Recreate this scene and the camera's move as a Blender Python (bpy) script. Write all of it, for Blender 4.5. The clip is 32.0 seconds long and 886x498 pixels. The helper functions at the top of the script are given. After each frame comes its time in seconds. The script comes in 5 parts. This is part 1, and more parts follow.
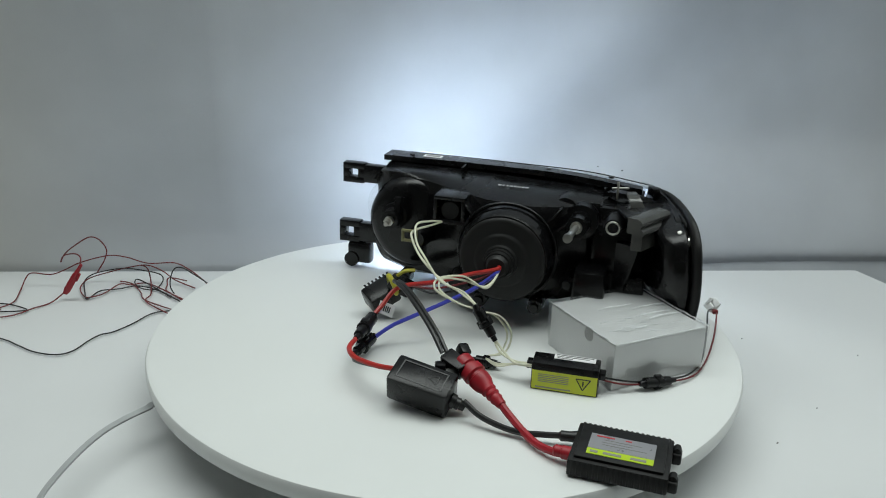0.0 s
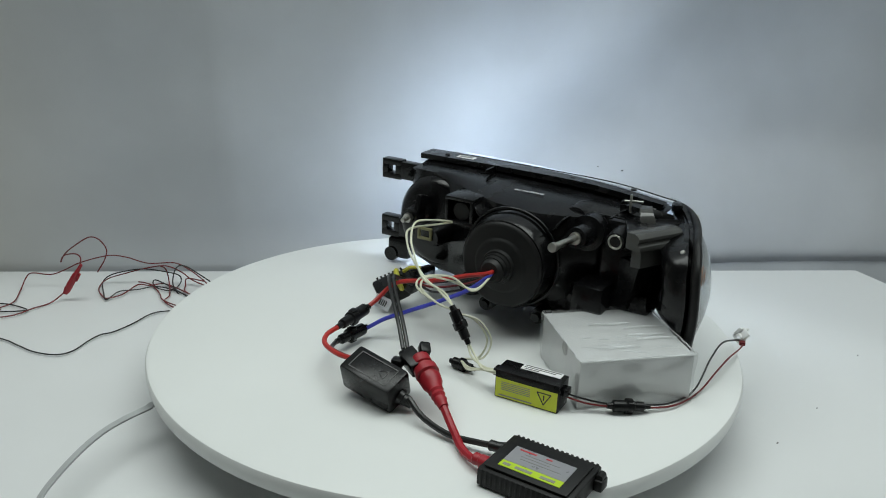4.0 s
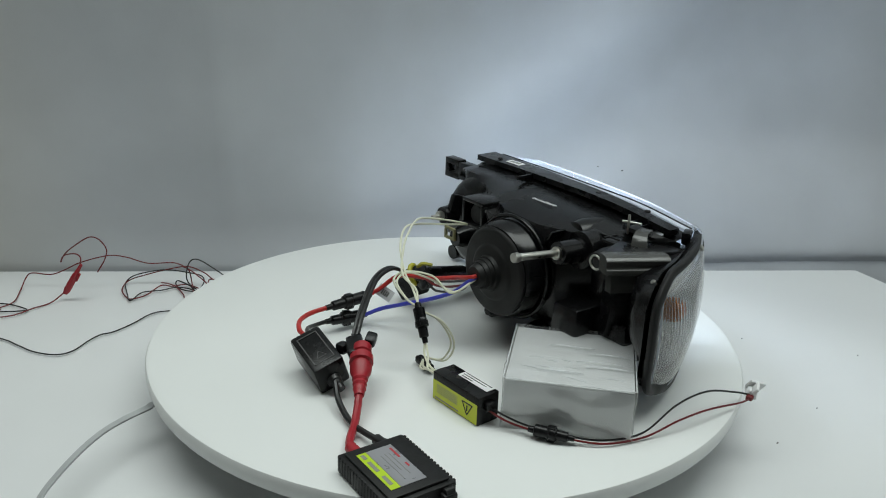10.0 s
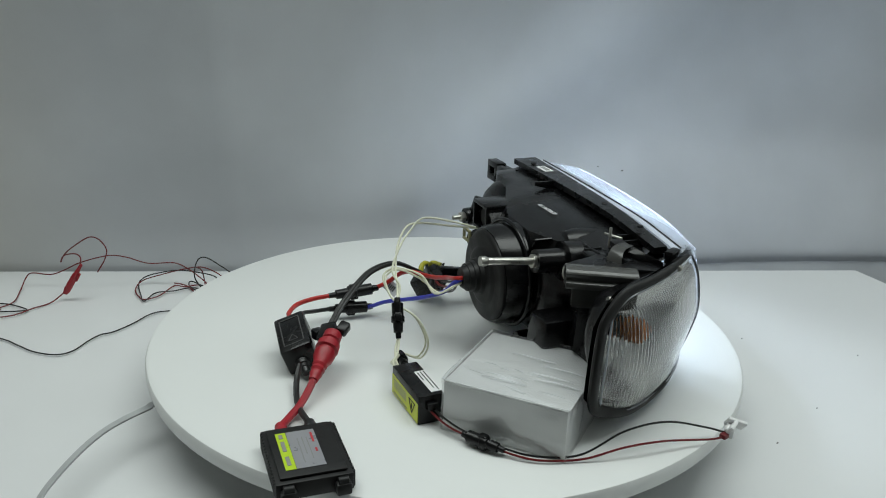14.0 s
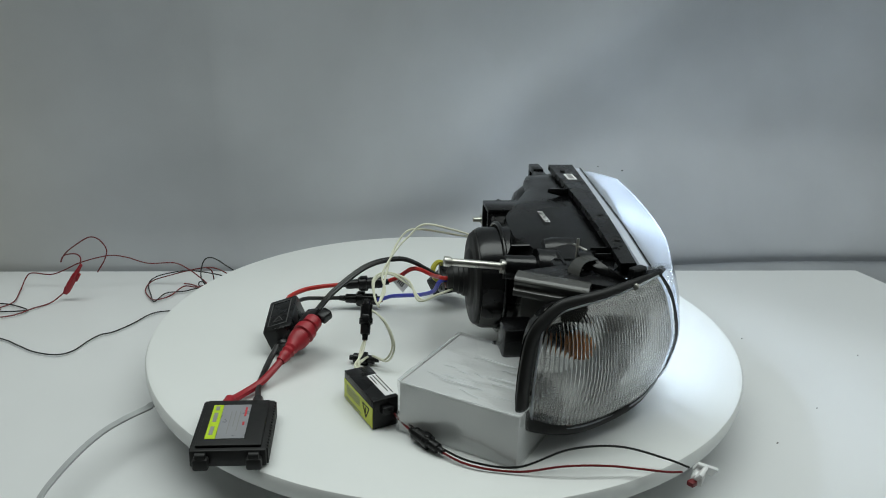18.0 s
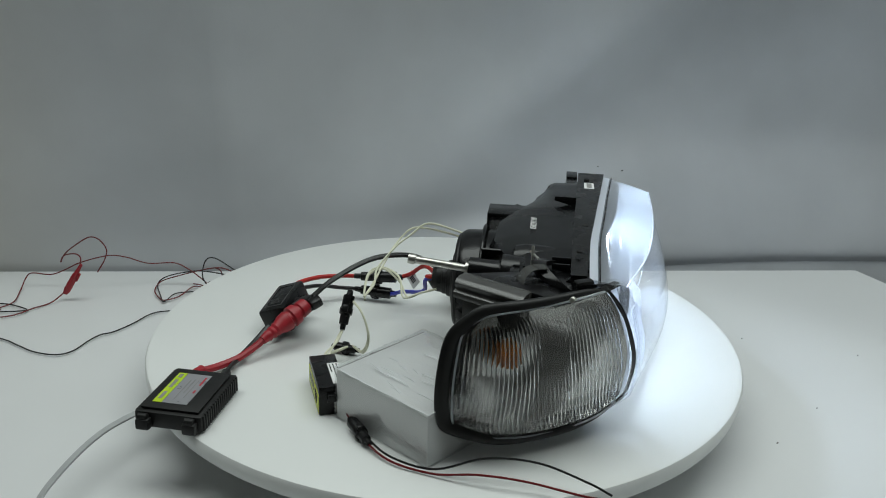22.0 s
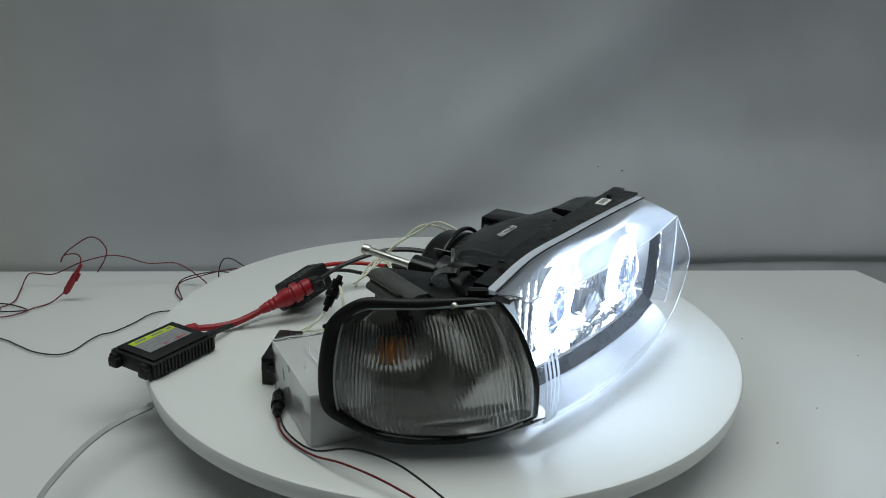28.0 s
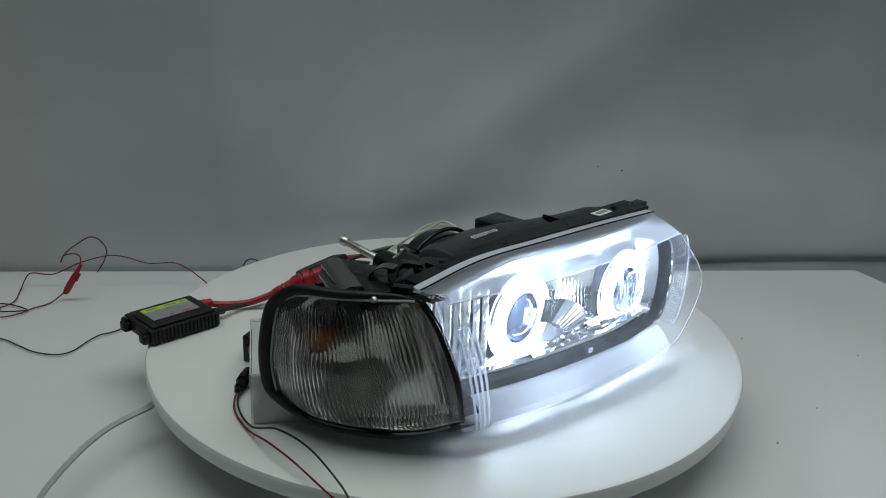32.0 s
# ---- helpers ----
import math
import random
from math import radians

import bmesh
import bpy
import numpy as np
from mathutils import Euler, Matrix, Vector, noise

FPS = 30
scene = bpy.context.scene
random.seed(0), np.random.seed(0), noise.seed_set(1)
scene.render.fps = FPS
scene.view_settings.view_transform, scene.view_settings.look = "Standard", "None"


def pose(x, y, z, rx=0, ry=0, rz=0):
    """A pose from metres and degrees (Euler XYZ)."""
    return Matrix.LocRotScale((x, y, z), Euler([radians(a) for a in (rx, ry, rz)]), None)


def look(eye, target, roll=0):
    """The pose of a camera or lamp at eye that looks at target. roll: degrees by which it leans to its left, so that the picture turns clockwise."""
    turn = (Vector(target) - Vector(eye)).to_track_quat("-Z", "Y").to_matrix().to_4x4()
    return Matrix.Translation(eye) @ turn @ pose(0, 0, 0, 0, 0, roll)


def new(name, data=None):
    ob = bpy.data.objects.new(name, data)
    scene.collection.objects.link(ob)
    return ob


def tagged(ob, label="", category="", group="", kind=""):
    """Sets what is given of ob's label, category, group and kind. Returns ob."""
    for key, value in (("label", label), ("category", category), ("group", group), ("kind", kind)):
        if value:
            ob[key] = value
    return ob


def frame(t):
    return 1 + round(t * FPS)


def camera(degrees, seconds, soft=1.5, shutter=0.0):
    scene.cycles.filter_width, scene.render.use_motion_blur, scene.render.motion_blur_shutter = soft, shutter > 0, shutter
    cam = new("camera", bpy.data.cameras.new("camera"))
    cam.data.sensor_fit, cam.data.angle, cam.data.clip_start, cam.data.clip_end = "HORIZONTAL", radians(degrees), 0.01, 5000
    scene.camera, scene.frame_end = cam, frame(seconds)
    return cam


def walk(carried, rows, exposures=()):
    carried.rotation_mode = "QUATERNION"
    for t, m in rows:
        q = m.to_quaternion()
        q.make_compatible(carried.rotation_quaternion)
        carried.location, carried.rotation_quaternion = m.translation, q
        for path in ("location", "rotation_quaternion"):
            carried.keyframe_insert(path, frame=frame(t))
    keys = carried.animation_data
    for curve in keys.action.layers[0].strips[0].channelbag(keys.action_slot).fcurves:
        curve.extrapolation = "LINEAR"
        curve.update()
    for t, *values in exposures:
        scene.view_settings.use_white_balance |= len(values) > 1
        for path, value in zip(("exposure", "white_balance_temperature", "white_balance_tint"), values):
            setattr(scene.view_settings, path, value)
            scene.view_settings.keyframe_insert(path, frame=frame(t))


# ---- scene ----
# ---- camera: it stands still on its tripod ----
cam = camera(53.92, 32.0, soft=1.0)
EYE = (0.0, -0.8324, 0.3900)
AIM = (EYE[0] - 0.00563, EYE[1] + 0.94050, EYE[2] - 0.33975)
STAND = look(EYE, AIM, 1.887)
walk(cam, [(0.0, STAND), (32.0, STAND)], [
    (0.0, 0.0), (9.0, 0.0), (14.0, -0.04), (17.0, 0.0), (18.5, -0.15), (23.0, -0.22), (28.0, -0.5), (32.0, -0.78)])

# ---- world and light ----
world = bpy.data.worlds.new("world")
scene.world = world
world.use_nodes = True
world.node_tree.nodes["Background"].inputs[0].default_value = (0.75, 0.85, 1.0, 1)
world.node_tree.nodes["Background"].inputs[1].default_value = 0.05


def area(name, m, sx, sy, watts, colour):
    data = bpy.data.lights.new(name, "AREA")
    data.shape, data.size, data.size_y, data.energy, data.color = "RECTANGLE", sx, sy, watts, colour
    ob = new(name, data)
    ob.matrix_world = m
    return ob


area("ceiling_tube_light", pose(0.0, -0.13, 1.62), 2.4, 0.8, 28.5, (0.92, 1.0, 0.965))

# ---- materials ----
def principled(name, colour, rough=0.5, metal=0.0, vary=0.12, scale=40.0, bump=0.05, fine=400.0, rough_vary=0.1, coat=0.0, spec=0.5):
    m = bpy.data.materials.new(name)
    m.use_nodes = True
    nt = m.node_tree
    b = nt.nodes["Principled BSDF"]
    co = nt.nodes.new("ShaderNodeTexCoord")
    n1 = nt.nodes.new("ShaderNodeTexNoise")
    n1.inputs["Scale"].default_value, n1.inputs["Detail"].default_value = scale, 6
    n2 = nt.nodes.new("ShaderNodeTexNoise")
    n2.inputs["Scale"].default_value, n2.inputs["Detail"].default_value = fine, 3
    nt.links.new(co.outputs["Object"], n1.inputs["Vector"])
    nt.links.new(co.outputs["Object"], n2.inputs["Vector"])
    mix = nt.nodes.new("ShaderNodeMixRGB")
    mix.blend_type = "MULTIPLY"
    ramp = nt.nodes.new("ShaderNodeMapRange")
    ramp.inputs["From Min"].default_value, ramp.inputs["From Max"].default_value = 0.3, 0.7
    ramp.inputs["To Min"].default_value, ramp.inputs["To Max"].default_value = 1 - vary, 1 + vary * 0.4
    nt.links.new(n1.outputs["Fac"], ramp.inputs["Value"])
    mix.inputs["Fac"].default_value = 1
    mix.inputs["Color1"].default_value = (*colour, 1)
    nt.links.new(ramp.outputs["Result"], mix.inputs["Color2"])
    nt.links.new(mix.outputs["Color"], b.inputs["Base Color"])
    rr = nt.nodes.new("ShaderNodeMapRange")
    rr.inputs["From Min"].default_value, rr.inputs["From Max"].default_value = 0.3, 0.7
    rr.inputs["To Min"].default_value, rr.inputs["To Max"].default_value = max(0.02, rough - rough_vary), min(1, rough + rough_vary)
    nt.links.new(n1.outputs["Fac"], rr.inputs["Value"])
    nt.links.new(rr.outputs["Result"], b.inputs["Roughness"])
    b.inputs["Metallic"].default_value = metal
    b.inputs["Coat Weight"].default_value = coat
    b.inputs["Specular IOR Level"].default_value = spec
    if bump:
        bp = nt.nodes.new("ShaderNodeBump")
        bp.inputs["Strength"].default_value, bp.inputs["Distance"].default_value = bump, 0.001
        nt.links.new(n2.outputs["Fac"], bp.inputs["Height"])
        nt.links.new(bp.outputs["Normal"], b.inputs["Normal"])
    return m


def glow(name, colour, strength):
    m = bpy.data.materials.new(name)
    m.use_nodes = True
    nt = m.node_tree
    nt.nodes.clear()
    e = nt.nodes.new("ShaderNodeEmission")
    e.inputs[0].default_value, e.inputs[1].default_value = (*colour, 1), strength
    o = nt.nodes.new("ShaderNodeOutputMaterial")
    nt.links.new(e.outputs[0], o.inputs[0])
    return m


def clear(name, tint=(1, 1, 1), rough=0.03, haze=0.06, ior=1.5, haze_colour=(0.8, 0.82, 0.85), dots=0.0, dot_scale=420.0):
    """Clear plastic sheet: it lets light straight through, mirrors by its Fresnel gloss and is faintly hazy."""
    m = bpy.data.materials.new(name)
    m.use_nodes = True
    nt = m.node_tree
    nt.nodes.clear()
    tr = nt.nodes.new("ShaderNodeBsdfTransparent")
    tr.inputs[0].default_value = (*tint, 1)
    df = nt.nodes.new("ShaderNodeBsdfDiffuse")
    df.inputs[0].default_value = (*haze_colour, 1)
    tl = nt.nodes.new("ShaderNodeBsdfTranslucent")
    tl.inputs[0].default_value = (*haze_colour, 1)
    dm = nt.nodes.new("ShaderNodeMixShader")
    dm.inputs[0].default_value = 0.5
    nt.links.new(df.outputs[0], dm.inputs[1])
    nt.links.new(tl.outputs[0], dm.inputs[2])
    m1 = nt.nodes.new("ShaderNodeMixShader")
    m1.inputs[0].default_value = haze
    nt.links.new(tr.outputs[0], m1.inputs[1])
    nt.links.new(dm.outputs[0], m1.inputs[2])
    gl = nt.nodes.new("ShaderNodeBsdfGlossy")
    gl.inputs["Roughness"].default_value = rough
    fr = nt.nodes.new("ShaderNodeLayerWeight")
    fr.inputs["Blend"].default_value = 0.5
    power = nt.nodes.new("ShaderNodeMath")
    power.operation = "POWER"
    power.inputs[1].default_value = 5.0
    nt.links.new(fr.outputs["Facing"], power.inputs[0])
    f0 = ((ior - 1) / (ior + 1)) ** 2
    gloss = nt.nodes.new("ShaderNodeMath")
    gloss.operation = "MULTIPLY_ADD"
    gloss.inputs[1].default_value, gloss.inputs[2].default_value = 1 - f0, f0
    nt.links.new(power.outputs[0], gloss.inputs[0])
    m2 = nt.nodes.new("ShaderNodeMixShader")
    nt.links.new(gloss.outputs[0], m2.inputs[0])
    nt.links.new(m1.outputs[0], m2.inputs[1])
    nt.links.new(gl.outputs[0], m2.inputs[2])
    if dots:
        co = nt.nodes.new("ShaderNodeTexCoord")
        vo = nt.nodes.new("ShaderNodeTexVoronoi")
        vo.inputs["Scale"].default_value, vo.inputs["Randomness"].default_value = dot_scale, 0.15
        nt.links.new(co.outputs["Object"], vo.inputs["Vector"])
        spot = nt.nodes.new("ShaderNodeMapRange")
        spot.inputs["From Min"].default_value, spot.inputs["From Max"].default_value = 0.30, 0.45
        spot.inputs["To Min"].default_value, spot.inputs["To Max"].default_value = dots, haze
        nt.links.new(vo.outputs["Distance"], spot.inputs["Value"])
        nt.links.new(spot.outputs["Result"], m1.inputs[0])
    o = nt.nodes.new("ShaderNodeOutputMaterial")
    nt.links.new(m2.outputs[0], o.inputs[0])
    return m


def glass(name, ior=1.49, rough=0.02, tint=(0.97, 0.98, 0.98)):
    """Solid clear plastic that bends light."""
    m = bpy.data.materials.new(name)
    m.use_nodes = True
    b = m.node_tree.nodes["Principled BSDF"]
    b.inputs["Base Color"].default_value, b.inputs["Roughness"].default_value = (*tint, 1), rough
    b.inputs["Transmission Weight"].default_value, b.inputs["IOR"].default_value = 1.0, ior
    return m


M_BOARD = principled("white_board", (0.70, 0.71, 0.715), 0.45, vary=0.06, scale=3, bump=0.02)
M_DISC = principled("white_lacquer", (0.75, 0.765, 0.755), 0.34, vary=0.03, scale=5, bump=0.01, rough_vary=0.02)
M_CLOTH = principled("grey_white_backdrop", (0.575, 0.595, 0.625), 0.8, vary=0.16, scale=3.5, bump=0.1, fine=900)
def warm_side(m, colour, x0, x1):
    """Tints the cloth's base colour towards one side, from x0 to x1."""
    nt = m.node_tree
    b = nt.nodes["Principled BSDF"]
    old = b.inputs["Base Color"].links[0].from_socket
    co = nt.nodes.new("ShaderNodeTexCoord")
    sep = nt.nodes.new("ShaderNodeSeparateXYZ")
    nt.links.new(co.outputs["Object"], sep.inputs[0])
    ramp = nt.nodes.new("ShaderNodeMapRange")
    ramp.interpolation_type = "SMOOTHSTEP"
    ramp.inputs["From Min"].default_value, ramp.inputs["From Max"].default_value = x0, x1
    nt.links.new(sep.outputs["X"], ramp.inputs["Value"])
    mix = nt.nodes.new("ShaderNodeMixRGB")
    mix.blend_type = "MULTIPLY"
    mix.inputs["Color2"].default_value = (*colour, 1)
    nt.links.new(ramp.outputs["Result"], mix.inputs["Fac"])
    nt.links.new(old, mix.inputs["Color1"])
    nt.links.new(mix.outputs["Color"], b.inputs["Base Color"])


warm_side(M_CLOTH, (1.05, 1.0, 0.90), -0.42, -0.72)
M_WALL = principled("room_wall", (0.28, 0.28, 0.27), 0.9, vary=0.06, scale=2)
M_BOUNCE = principled("bounce_wall", (0.78, 0.79, 0.78), 0.9, vary=0.06, scale=2)
M_FLOOR = principled("room_floor", (0.25, 0.24, 0.23), 0.6, vary=0.2, scale=6)
M_BLACK = principled("black_plastic", (0.0045, 0.0045, 0.005), 0.23, vary=0.3, scale=30, bump=0.12, fine=700, spec=0.36)
M_SATIN = principled("black_satin_plastic", (0.006, 0.006, 0.0065), 0.27, vary=0.25, scale=40, bump=0.05, spec=0.30)
M_RUBBER = principled("black_rubber", (0.008, 0.008, 0.008), 0.5, vary=0.2, scale=60, bump=0.08, spec=0.35)
M_CHROME = principled("chrome", (0.86, 0.87, 0.9), 0.06, 1.0, vary=0.05, scale=30, bump=0.02, rough_vary=0.04)
M_REFL = principled("aluminised_reflector", (0.86, 0.88, 0.92), 0.28, 1.0, vary=0.08, scale=30, bump=0.08, fine=120, rough_vary=0.05)
M_SHELL = principled("grey_black_satin_shell", (0.06, 0.06, 0.057), 0.20, vary=0.2, scale=30, bump=0.04)
M_STEEL = principled("zinc_steel", (0.55, 0.54, 0.5), 0.35, 1.0, vary=0.2, scale=120, bump=0.1)

M_BOWL = principled("silvered_bowl", (0.43, 0.42, 0.41), 0.10, 1.0, vary=0.1, scale=60, bump=0.004)


M_SMOKE = principled("dark_chrome_trim", (0.03, 0.032, 0.036), 0.28, 0.3, vary=0.15, scale=30, bump=0.02)
M_RED = principled("red_rubber", (0.34, 0.010, 0.020), 0.45, vary=0.2, scale=80, bump=0.06)
M_REDW = principled("red_wire", (0.45, 0.02, 0.015), 0.4, vary=0.2, scale=80, bump=0.03)
M_DRED = principled("dark_red_wire", (0.15, 0.010, 0.012), 0.4, vary=0.2, scale=80, bump=0.03)
M_BLUE = principled("blue_wire", (0.05, 0.06, 0.48), 0.4, vary=0.2, scale=80, bump=0.03)
M_BLKW = principled("black_wire", (0.012, 0.012, 0.012), 0.38, vary=0.2, scale=80, bump=0.03)
M_CREAM = principled("cream_wire", (0.70, 0.70, 0.55), 0.45, vary=0.12, scale=80, bump=0.03)
M_GREYC = principled("grey_cable", (0.40, 0.41, 0.415), 0.5, vary=0.12, scale=40, bump=0.03)
M_CARD = principled("white_carton", (0.69, 0.70, 0.70), 0.4, vary=0.08, scale=12, bump=0.05, coat=0.25)
M_YELLOW = principled("yellow_label", (0.60, 0.66, 0.03), 0.35, vary=0.06, scale=60, bump=0.01)
M_LIME = principled("lime_label", (0.45, 0.62, 0.02), 0.35, vary=0.06, scale=60, bump=0.01)
M_SILVER = principled("silver_label", (0.30, 0.30, 0.32), 0.35, 0.2, vary=0.06, scale=60, bump=0.01)
M_PAPER = principled("white_label", (0.8, 0.8, 0.8), 0.5, vary=0.05, scale=60, bump=0.01)
M_PRINT = principled("grey_print", (0.25, 0.25, 0.24), 0.5, vary=0.05, bump=0)
M_INK = principled("black_ink", (0.02, 0.02, 0.02), 0.5, vary=0.05, bump=0)
M_REDINK = principled("red_ink", (0.5, 0.03, 0.04), 0.5, vary=0.05, bump=0)
M_AMBER = principled("amber_bulb", (0.46, 0.13, 0.016), 0.25, vary=0.1, scale=60, bump=0.02)
M_OLIVE = principled("olive_plastic", (0.22, 0.21, 0.10), 0.4, vary=0.2, scale=100, bump=0.05)
M_MATT = principled("matt_black_trim", (0.003, 0.003, 0.004), 0.65, vary=0.2, scale=40, bump=0.03, spec=0.06)

M_SHADE = principled("shadow_plinth", (0.05, 0.05, 0.05), 0.6, vary=0.2, scale=20)
M_ENGRAVE = principled("worn_engraving", (0.075, 0.075, 0.075), 0.45, vary=0.3, scale=200, bump=0.03)
M_YTIE = principled("yellow_green_tape", (0.45, 0.42, 0.03), 0.5, vary=0.3, scale=150, bump=0.1)
# Haze on lens and lens top stands in for the halos' glare.
M_LENS = clear("clear_lens", haze=0.050, haze_colour=(0.8, 0.87, 1.0))
M_END = clear("clear_lens_end", haze=0.03, rough=0.18, ior=1.25, haze_colour=(0.8, 0.87, 1.0))
M_FACET = clear("glow_hazed_lens_top", haze=0.52, rough=0.04, haze_colour=(0.63, 0.68, 0.76))
M_EDGE = clear("frosted_lens_edge", haze=0.6, rough=0.15, haze_colour=(0.88, 0.92, 1.0))
# White haze stands in for light piped to the lens edges.
M_PIPED = clear("piped_light_white", haze=0.97, rough=0.2, haze_colour=(0.88, 0.92, 1.0))
# White colour stands in for glints on creases of the clear film.
M_GLINT = principled("film_glint", (0.88, 0.90, 0.91), 0.08, vary=0.05, bump=0, coat=1.0)
M_WRAP = clear("shrink_film", haze=0.06, rough=0.11, ior=2.1)
M_FLUTE = glass("fluted_lens", rough=0.08)
M_DOT = clear("dotted_lens", haze=0.03, ior=1.25, rough=0.16, tint=(0.80, 0.82, 0.85), haze_colour=(0.75, 0.80, 0.9), dots=0.55)
M_GLASS = clear("projector_glass", tint=(0.85, 0.9, 1.0), haze=0.05, rough=0.01, ior=1.7)
M_HALO = glow("halo_light", (0.68, 0.83, 1.0), 64)



# ---- mesh helpers ----
def bm_object(name, bm, material, parent=None, label="", smooth=True):
    me = bpy.data.meshes.new(name)
    bm.normal_update()
    bm.to_mesh(me)
    bm.free()
    me.materials.append(material)
    if smooth:
        for poly in me.polygons:
            poly.use_smooth = True
        me.set_sharp_from_angle(angle=radians(38))
    ob = new(name, me)
    if parent:
        ob.parent = parent
    if label:
        ob["label"] = label
    return ob


def part(name, bm, material, parent, label=""):
    return bm_object(name, bm, material, parent, label)


def thing(name, m, label, category, group="", kind=""):
    ob = new(name)
    ob.empty_display_size = 0.01
    ob.matrix_world = m
    return tagged(ob, label, category, group, kind)


def solid(name, bm, material, m, label, category, group="", kind=""):
    ob = bm_object(name, bm, material)
    ob.matrix_world = m
    return tagged(ob, label, category, group, kind)


def merge(*bms):
    out = bmesh.new()
    for b in bms:
        me = bpy.data.meshes.new("tmp")
        b.to_mesh(me)
        b.free()
        out.from_mesh(me)
        bpy.data.meshes.remove(me)
    return out


def rbox(sx, sy, sz, centre=(0, 0, 0), bevel=0.002, rot=None, taper=1.0, seg=2):
    bm = bmesh.new()
    bmesh.ops.create_cube(bm, size=1)
    for v in bm.verts:
        k = taper if v.co.z > 0 else 1.0
        v.co = Vector((v.co.x * sx * k, v.co.y * sy * k, v.co.z * sz))
    if bevel:
        bmesh.ops.bevel(bm, geom=bm.edges[:], offset=bevel, segments=seg, affect="EDGES", profile=0.5)
    if rot is not None:
        bmesh.ops.transform(bm, matrix=rot.to_4x4(), verts=bm.verts)
    bmesh.ops.translate(bm, vec=centre, verts=bm.verts)
    return bm


def axis_matrix(p0, p1):
    d = Vector(p1) - Vector(p0)
    return Matrix.Translation(p0) @ d.to_track_quat("Z", "Y").to_matrix().to_4x4(), d.length


def turned(p0, p1, profile, seg=32, closed=True):
    """A lathed solid on the axis p0 to p1; profile rows: (share of the axis, radius)."""
    m, length = axis_matrix(p0, p1)
    bm = bmesh.new()
    rings = []
    for h, r in profile:
        rings.append([bm.verts.new(m @ Vector((r * math.cos(a), r * math.sin(a), h * length)))
                      for a in (2 * math.pi * i / seg for i in range(seg))])
    for a, b in zip(rings, rings[1:]):
        for i in range(seg):
            bm.faces.new((a[i], a[(i + 1) % seg], b[(i + 1) % seg], b[i]))
    if closed:
        bm.faces.new(rings[0][::-1])
        bm.faces.new(rings[-1])
    bmesh.ops.recalc_face_normals(bm, faces=bm.faces)
    return bm


def rod(p0, p1, r, seg=16, bevel=0.1):
    return turned(p0, p1, [(0, r * 0.85), (0.03, r), (0.97, r), (1, r * 0.85)], seg)


def ring(centre, normal, radius, tube, seg=64, side=14, squash=1.0):
    m, _ = axis_matrix(centre, Vector(centre) + Vector(normal))
    bm = bmesh.new()
    loops = []
    for i in range(seg):
        a = 2 * math.pi * i / seg
        loops.append([bm.verts.new(m @ Vector(((radius + tube * math.cos(b)) * math.cos(a), (radius + tube * math.cos(b)) * math.sin(a), tube * squash * math.sin(b))))
                      for b in (2 * math.pi * j / side for j in range(side))])
    for i in range(seg):
        p, q = loops[i], loops[(i + 1) % seg]
        for j in range(side):
            bm.faces.new((p[j], q[j], q[(j + 1) % side], p[(j + 1) % side]))
    bmesh.ops.recalc_face_normals(bm, faces=bm.faces)
    return bm


def ease(x, a, b):
    x = min(max((x - a) / (b - a), 0.0), 1.0)
    return x * x * (3 - 2 * x)


def spline(points, steps=10):
    pts = [Vector(p) for p in points]
    pts = [2 * pts[0] - pts[1]] + pts + [2 * pts[-1] - pts[-2]]
    out = []
    for a, b, c, d in zip(pts, pts[1:], pts[2:], pts[3:]):
        for i in range(steps):
            t = i / steps
            out.append(0.5 * (2 * b + (c - a) * t + (2 * a - 5 * b + 4 * c - d) * t * t + (3 * b - a - 3 * c + d) * t ** 3))
    out.append(pts[-2])
    return out


def wire(points, r, steps=10, side=8, straight=False):
    """A round cable swept through the points."""
    line = [Vector(p) for p in points] if straight else spline(points, steps)
    bm = bmesh.new()
    up = Vector((0.13, 0.21, 1)).normalized()
    loops = []
    for i, p in enumerate(line):
        d = (line[min(i + 1, len(line) - 1)] - line[max(i - 1, 0)]).normalized()
        s = d.cross(up)
        if s.length < 0.05:
            s = d.cross(Vector((1, 0, 0)))
        s.normalize()
        n = s.cross(d)
        loops.append([bm.verts.new(p + r * (math.cos(a) * s + math.sin(a) * n)) for a in (2 * math.pi * j / side for j in range(side))])
    for a, b in zip(loops, loops[1:]):
        for j in range(side):
            bm.faces.new((a[j], a[(j + 1) % side], b[(j + 1) % side], b[j]))
    bm.faces.new(loops[0][::-1])
    bm.faces.new(loops[-1])
    bmesh.ops.recalc_face_normals(bm, faces=bm.faces)
    return bm


def ribbon(points, width, thick, a0, a1, steps=10):
    """A flat cable through the points, twisting from a0 to a1 degrees."""
    line = spline(points, steps)
    secs = []
    for i, p in enumerate(line):
        d = (line[min(i + 1, len(line) - 1)] - line[max(i - 1, 0)]).normalized()
        s = d.cross(Vector((0, 0, 1))).normalized()
        n = s.cross(d)
        a = math.radians(a0 + (a1 - a0) * i / (len(line) - 1))
        x, y = s * math.cos(a) + n * math.sin(a), n * math.cos(a) - s * math.sin(a)
        w, h = width / 2, thick / 2
        secs.append([p + x * q + y * r for q, r in ((-w, -h * 0.5), (-w * 0.9, -h), (w * 0.9, -h), (w, -h * 0.5), (w, h * 0.5), (w * 0.9, h), (-w * 0.9, h), (-w, h * 0.5))])
    return loft(secs, True, True)


